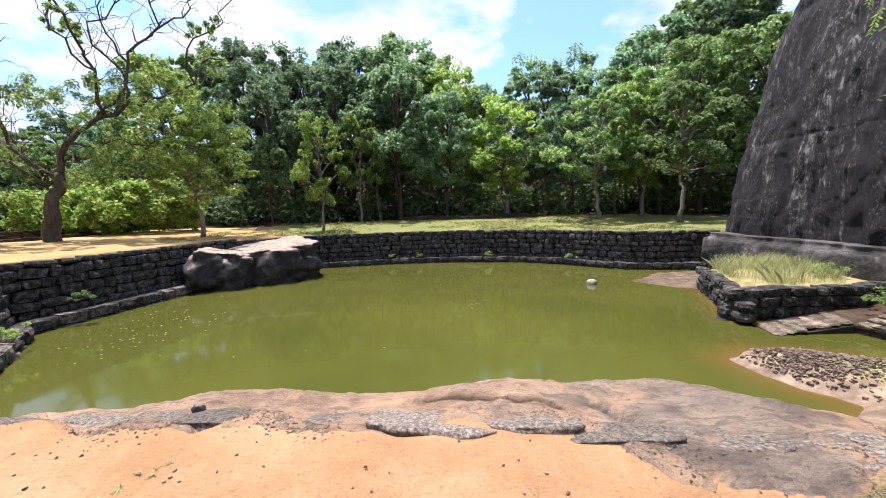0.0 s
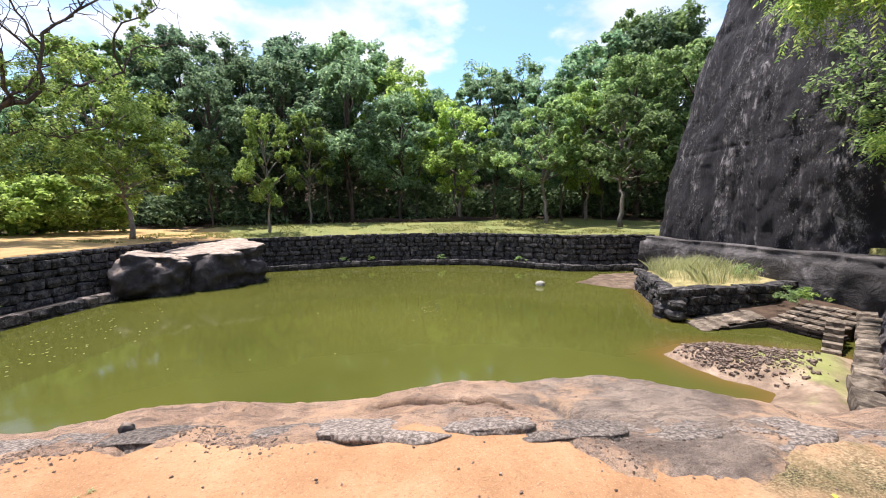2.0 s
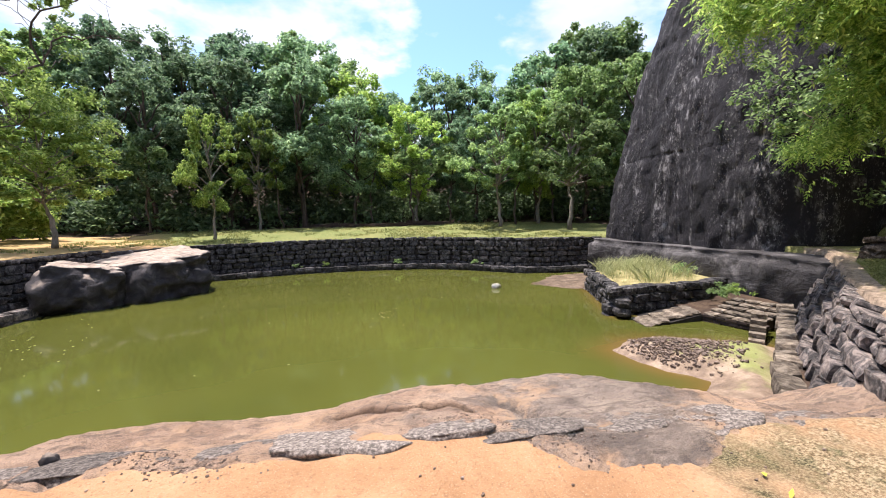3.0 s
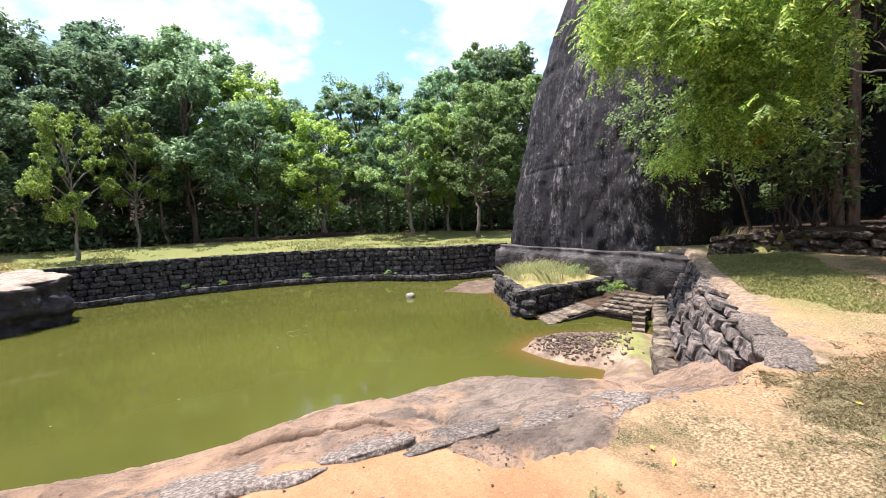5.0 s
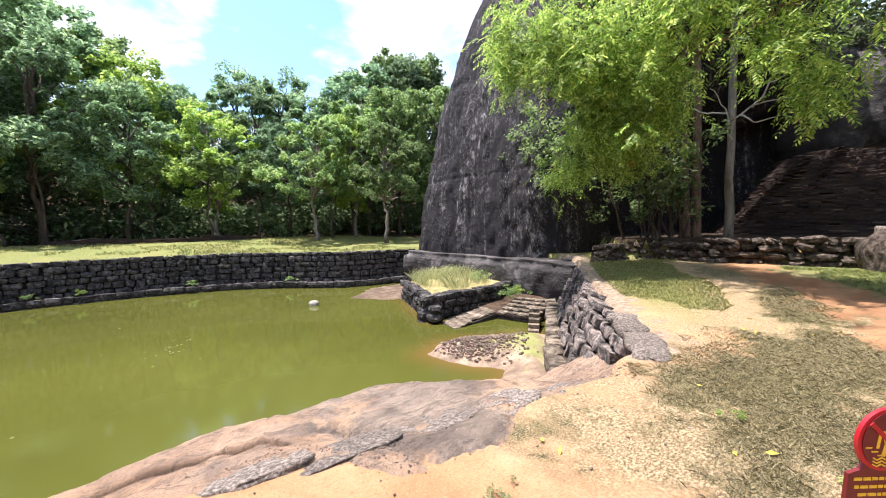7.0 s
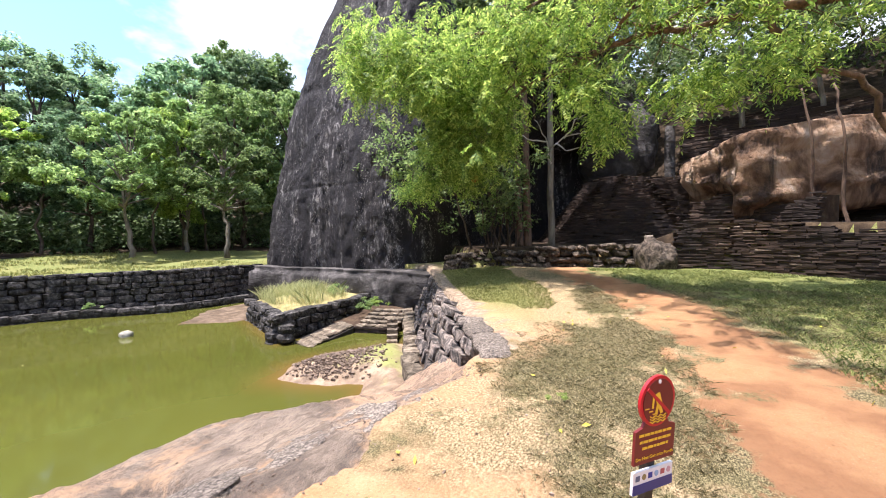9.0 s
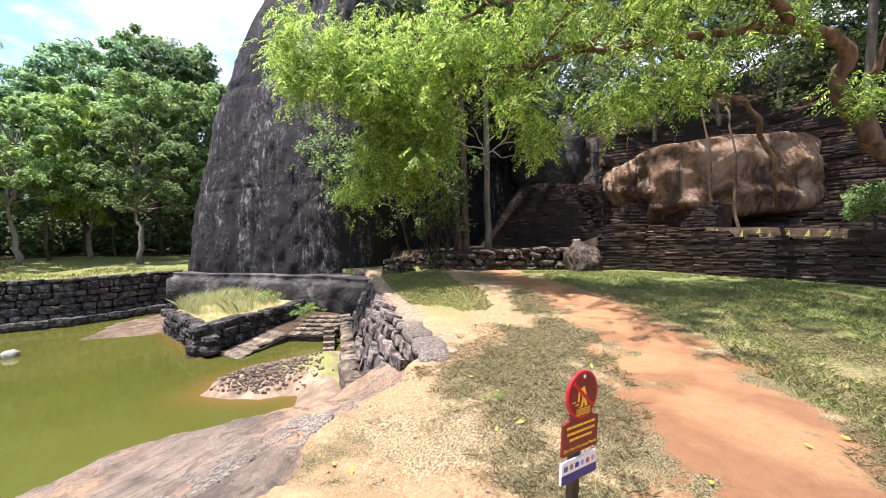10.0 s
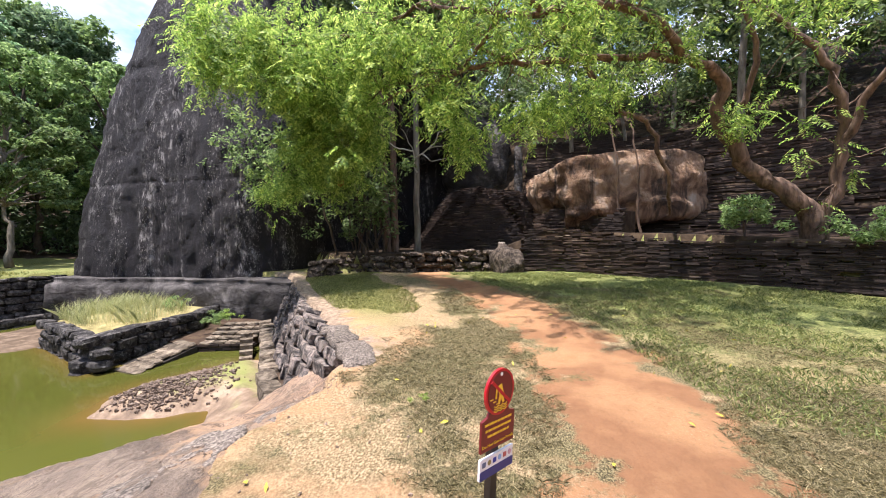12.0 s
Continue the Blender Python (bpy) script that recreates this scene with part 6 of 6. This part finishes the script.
# ---- the overhanging tree on the terrace ----
def pt(az, el, d):
    x, y = polar(az, d)
    return Vector((x, y, 1.6 + d * math.tan(radians(el))))


def overhanging_tree():
    rr = random.Random(44)

    def at(az, el, d):
        return pt(az, el, d * (1 + 0.40 * float(smooth(86.0, 62.0, az))))

    t = thing("tree", "old leaning tree with reddish limbs reaching over the lawn", "tree")
    lines = [
        ([at(122.1, -1.5, 13.4), at(121.8, 1.5, 13.2), at(119.8, 4.3, 12.9), at(115.8, 7.9, 12.5), at(113.6, 13.3, 12.0), at(114.1, 16.9, 11.7), at(113.0, 18.6, 11.4)], 0.30, 0.13),
        ([at(113.0, 18.6, 11.4), at(109.5, 20.2, 11.0), at(103.1, 21.7, 10.5), at(96, 22.4, 10.0), at(89.9, 22.7, 9.6), at(82.7, 22.5, 9.2), at(77, 20.5, 8.9), at(69, 18.0, 8.6)], 0.125, 0.03),
        ([at(109.5, 20.2, 11.0), at(108.9, 22.8, 10.6), at(103.8, 26.7, 10.0), at(101, 27.5, 9.6), at(93, 27.8, 9.0), at(83.6, 28.9, 8.5), at(75.5, 29.6, 8.2), at(68.2, 25.9, 8.0)], 0.14, 0.04),
        ([at(98.9, 21.6, 10.2), at(101.8, 17.0, 10.8), at(106.4, 13.0, 11.4), at(108.7, 5.8, 12.2), at(108.4, 2.0, 13.4)], 0.075, 0.05),
        ([at(122.1, 0.5, 13.4), at(123.7, 4.6, 13.5), at(124.0, 11.8, 13.2), at(121.9, 18.5, 12.8), at(116, 25, 12.0)], 0.19, 0.06),
        ([at(124.0, 8.0, 13.4), at(125.9, 13.5, 13.0), at(129, 17.0, 12.6)], 0.12, 0.05),
        ([at(89.9, 22.7, 9.6), at(84, 25.0, 9.2), at(78, 25.5, 8.9), at(72, 22.0, 8.7), at(66, 13, 8.7)], 0.05, 0.015),
        ([at(68.2, 25.9, 8.0), at(60, 24.5, 7.9), at(54, 23.5, 7.9), at(49, 23.5, 8.0)], 0.05, 0.012),
        ([at(69, 18.0, 8.6), at(63, 13, 8.6), at(59, 9, 8.8), at(55.5, 7.0, 9.0)], 0.03, 0.01),
        ([at(93, 27.8, 9.0), at(88, 33, 8.2), at(78, 36, 7.6), at(66, 36, 7.2)], 0.08, 0.02),
        ([at(101, 27.5, 9.6), at(108, 33, 9.0), at(118, 36, 8.8)], 0.08, 0.02),
        ([at(86.7, 23.3, 9.4), at(94.5, 24.9, 9.2), at(97, 28.0, 9.0)], 0.055, 0.05),
        ([at(82.7, 22.5, 9.2), at(85.5, 26.0, 8.9), at(87.5, 28.6, 8.7)], 0.05, 0.05),
        ([at(115.8, 14.0, 12.0), at(117, 19.5, 11.8), at(115.6, 24.9, 11.4)], 0.09, 0.05),
    ]
    tips = []
    for k, (pts, r0, r1) in enumerate(lines):
        P, tb = limb(pts, r0 * 0.9, r1 * 0.95, 5, 0.035, 400 + k, 8, 0.14)
        pieces = [tb]
        for j in range(4, len(P)):
            if k in (0, 3, 5, 13):
                continue
            for _ in range(2):
                q = P[j]
                e = q + Vector([rr.gauss(0, 0.55), rr.gauss(0, 0.55), rr.gauss(-0.1, 0.45)])
                pieces.append(limb([q, q.lerp(e, 0.5) + Vector((0, 0, .12)), e], min(r1, 0.02) * 0.8 + 0.005, 0.004, 3, 0.10, j * 3 + k, 4)[1])
                tips.append(e)
        part("trunk" if k == 0 else "limb", mesh_of("limb", *joined(pieces), M_BARK_R), t)
    roots = []
    for e in tips:
        for _ in range(rr.choice((0, 2, 4, 5))):
            roots.append(tuple(e + Vector([rr.gauss(0, 0.14) for _ in range(3)])))
    # the last four blobs hang unseen above the view, placed to dapple the lawn
    blobs = [(48.5, 24.5, 8, 1.6, 2.6, 34), (49.5, 21, 8, 1.6, 1.4, 26), (54, 24, 8, 3, 3.5, 60), (57.5, 19.5, 8.2, 2.2, 2.2, 46), (60, 24, 8, 4, 3.5, 80), (60.2, 12.8, 8.6, 1.9, 2.6, 52), (62.5, 16, 8.5, 3, 3.5, 90), (63, 9.5, 8.7, 2.2, 2.2, 64), (57.5, 8.0, 8.9, 1.6, 1.0, 22), (55, 7.0, 9, 1.0, 0.5, 9), (67, 20, 8.5, 3.2, 3.5, 64), (67.5, 13.5, 8.7, 2.2, 3, 40), (70, 27, 8, 4, 3, 56), (77, 24, 8.6, 4, 3, 26), (82, 14.5, 9.5, 2.0, 2.2, 30), (79, 18.5, 9, 2.5, 1.6, 18), (92, 17, 9.5, 3.5, 2.2, 34), (100, 18, 10, 2.5, 2.5, 20), (85, 29, 8.5, 4, 2, 18), (96, 27, 9, 5, 2.5, 18), (115.5, 13.0, 11.5, 1.2, 1.0, 14), (120, 24, 11, 6, 4, 26), (85, 46, 6.0, 10, 5, 24), (105, 42, 7.5, 12, 6, 54), (125, 40, 8, 10, 6, 60), (108, 33, 10, 14, 4, 76)]
    for az, el, d, sa, se, n in blobs:
        for _ in range(int(n * 1.35) if az < 75 else n):
            q = at(rr.gauss(az, sa * 0.6), rr.gauss(el, se * 0.6), rr.gauss(d, 0.5))
            for _ in range(rr.choice((3, 4, 6))):
                roots.append(tuple(q + Vector([rr.gauss(0, 0.19) for _ in range(3)])))
    part("crown", spray_mesh("crown", roots, M_LEAF_SUN, 91, 0.42, 9, 0.12, 0.036), t, "feathery yellow-green leaves")
    part("seed_cluster", leaf_mesh("seed_cluster", [tuple(at(64.6, 7.4, 8.6))], [0.12], 60, 0.10, 0.04, plain("orange_pod", (0.42, 0.20, 0.03)), 5, 0.5), t, "dry orange leaf cluster")


overhanging_tree()
# a dead, bleached branch beside the grey trunk
M_BLEACHED = bark("bleached_wood", (0.26, 0.23, 0.20), (0.50, 0.46, 0.41))
dead = thing("dead_branch", "bleached bare branch with forking twigs", "branch")
for k, pts in enumerate(([pt(75.3, 9.0, 15.6), pt(74.6, 12.5, 15.2), pt(73.0, 15.0, 14.8)], [pt(75.0, 11.0, 15.4), pt(78.0, 12.6, 15.0), pt(81.5, 12.2, 14.6)], [pt(77.0, 12.2, 15.0), pt(79.0, 14.6, 14.8), pt(80.5, 15.2, 14.6)], [pt(74.8, 12.0, 15.2), pt(72.0, 12.6, 14.8), pt(70.6, 14.0, 14.6)], [pt(76.0, 11.6, 15.2), pt(77.5, 10.6, 15.0), pt(79.5, 11.0, 14.8)])):
    part("twig", mesh_of("twig", *limb(pts, 0.035, 0.010, 4, 0.06, 950 + k, 5)[1], M_BLEACHED), dead)
for k, (az, d) in enumerate(((103.0, 16.0), (105.4, 16.0))):
    x, y = polar(az, d)
    z = float(ground_height(np.array(x), np.array(y)))
    t = thing("tree", "thin crooked stem growing before the brown boulder", "tree", (x, y, z), "stems before the boulder")
    part("trunk", mesh_of("trunk", *limb([(0, 0, -0.3), (0.08, 0.05, 1.2), (-0.15, 0.1, 2.4), (0.1, 0.3, 4.0)], 0.06, 0.03, 4, 0.03, 960 + k, 6)[1], M_BARK_R), t)
# shrubs on the terrace
for az, el, d, r, n in ((116.3, 1.6, 12.8, 0.55, 26), (126.5, -0.6, 12.5, 0.45, 16)):
    p = pt(az, el, d)
    t = thing("shrub", "small bright green shrub on the brick terrace", "shrub", tuple(p), "terrace shrubs")
    cs = [(rng.gauss(0, r), rng.gauss(0, r * 0.6), rng.gauss(0.1, r * 0.35)) for _ in range(n)]
    part("leaves", leaf_mesh("leaves", cs, [0.2] * n, 50, 0.14, 0.06, M_LEAF_MID, int(az)), t)
    _, tb = limb([(0, 0, -0.7), (0.05, 0, -0.2), (0.1, 0.1, 0.3)], 0.04, 0.015, 3, 0.05, 3, 5)
    part("stem", mesh_of("stem", *tb, M_BARK_D), t)
# trees and leaves on the slope above
cs, ss = [], []
for k in range(760):
    az, d = rng.uniform(70, 134), rng.uniform(23, 36)
    x, y = polar(az, d)
    cs.append((x, y, rng.uniform(7.0, 17) + (d - 23) * 0.4))
    ss.append(rng.uniform(0.7, 1.6))
for k in range(320):
    az, d = rng.uniform(72, 132), rng.uniform(15.5, 25)
    x, y = polar(az, d)
    cs.append((x, y, 1.6 + d * math.tan(radians(rng.uniform(17, 36)))))
    ss.append(rng.uniform(0.35, 0.9))
ob = new("hillside_foliage", leaf_mesh("hillside_foliage", cs, ss, 70, 0.24, 0.11, M_LEAF_EAST, 93))
tagged(ob, "hanging green foliage over the terraced hillside", "foliage", kind="stuff")
for k, (az, d, r) in enumerate(((97, 24, .14), (115.7, 22, .18), (104, 25, .12), (121, 23, .15), (109, 26, .16))):
    x, y = polar(az, d)
    straight_tree(x, y, 5.5, 8, r, M_BARK_G, "grey trunk on the slope above the terraces", (rng.gauss(0, .5), rng.gauss(0, .5)), 340 + k)
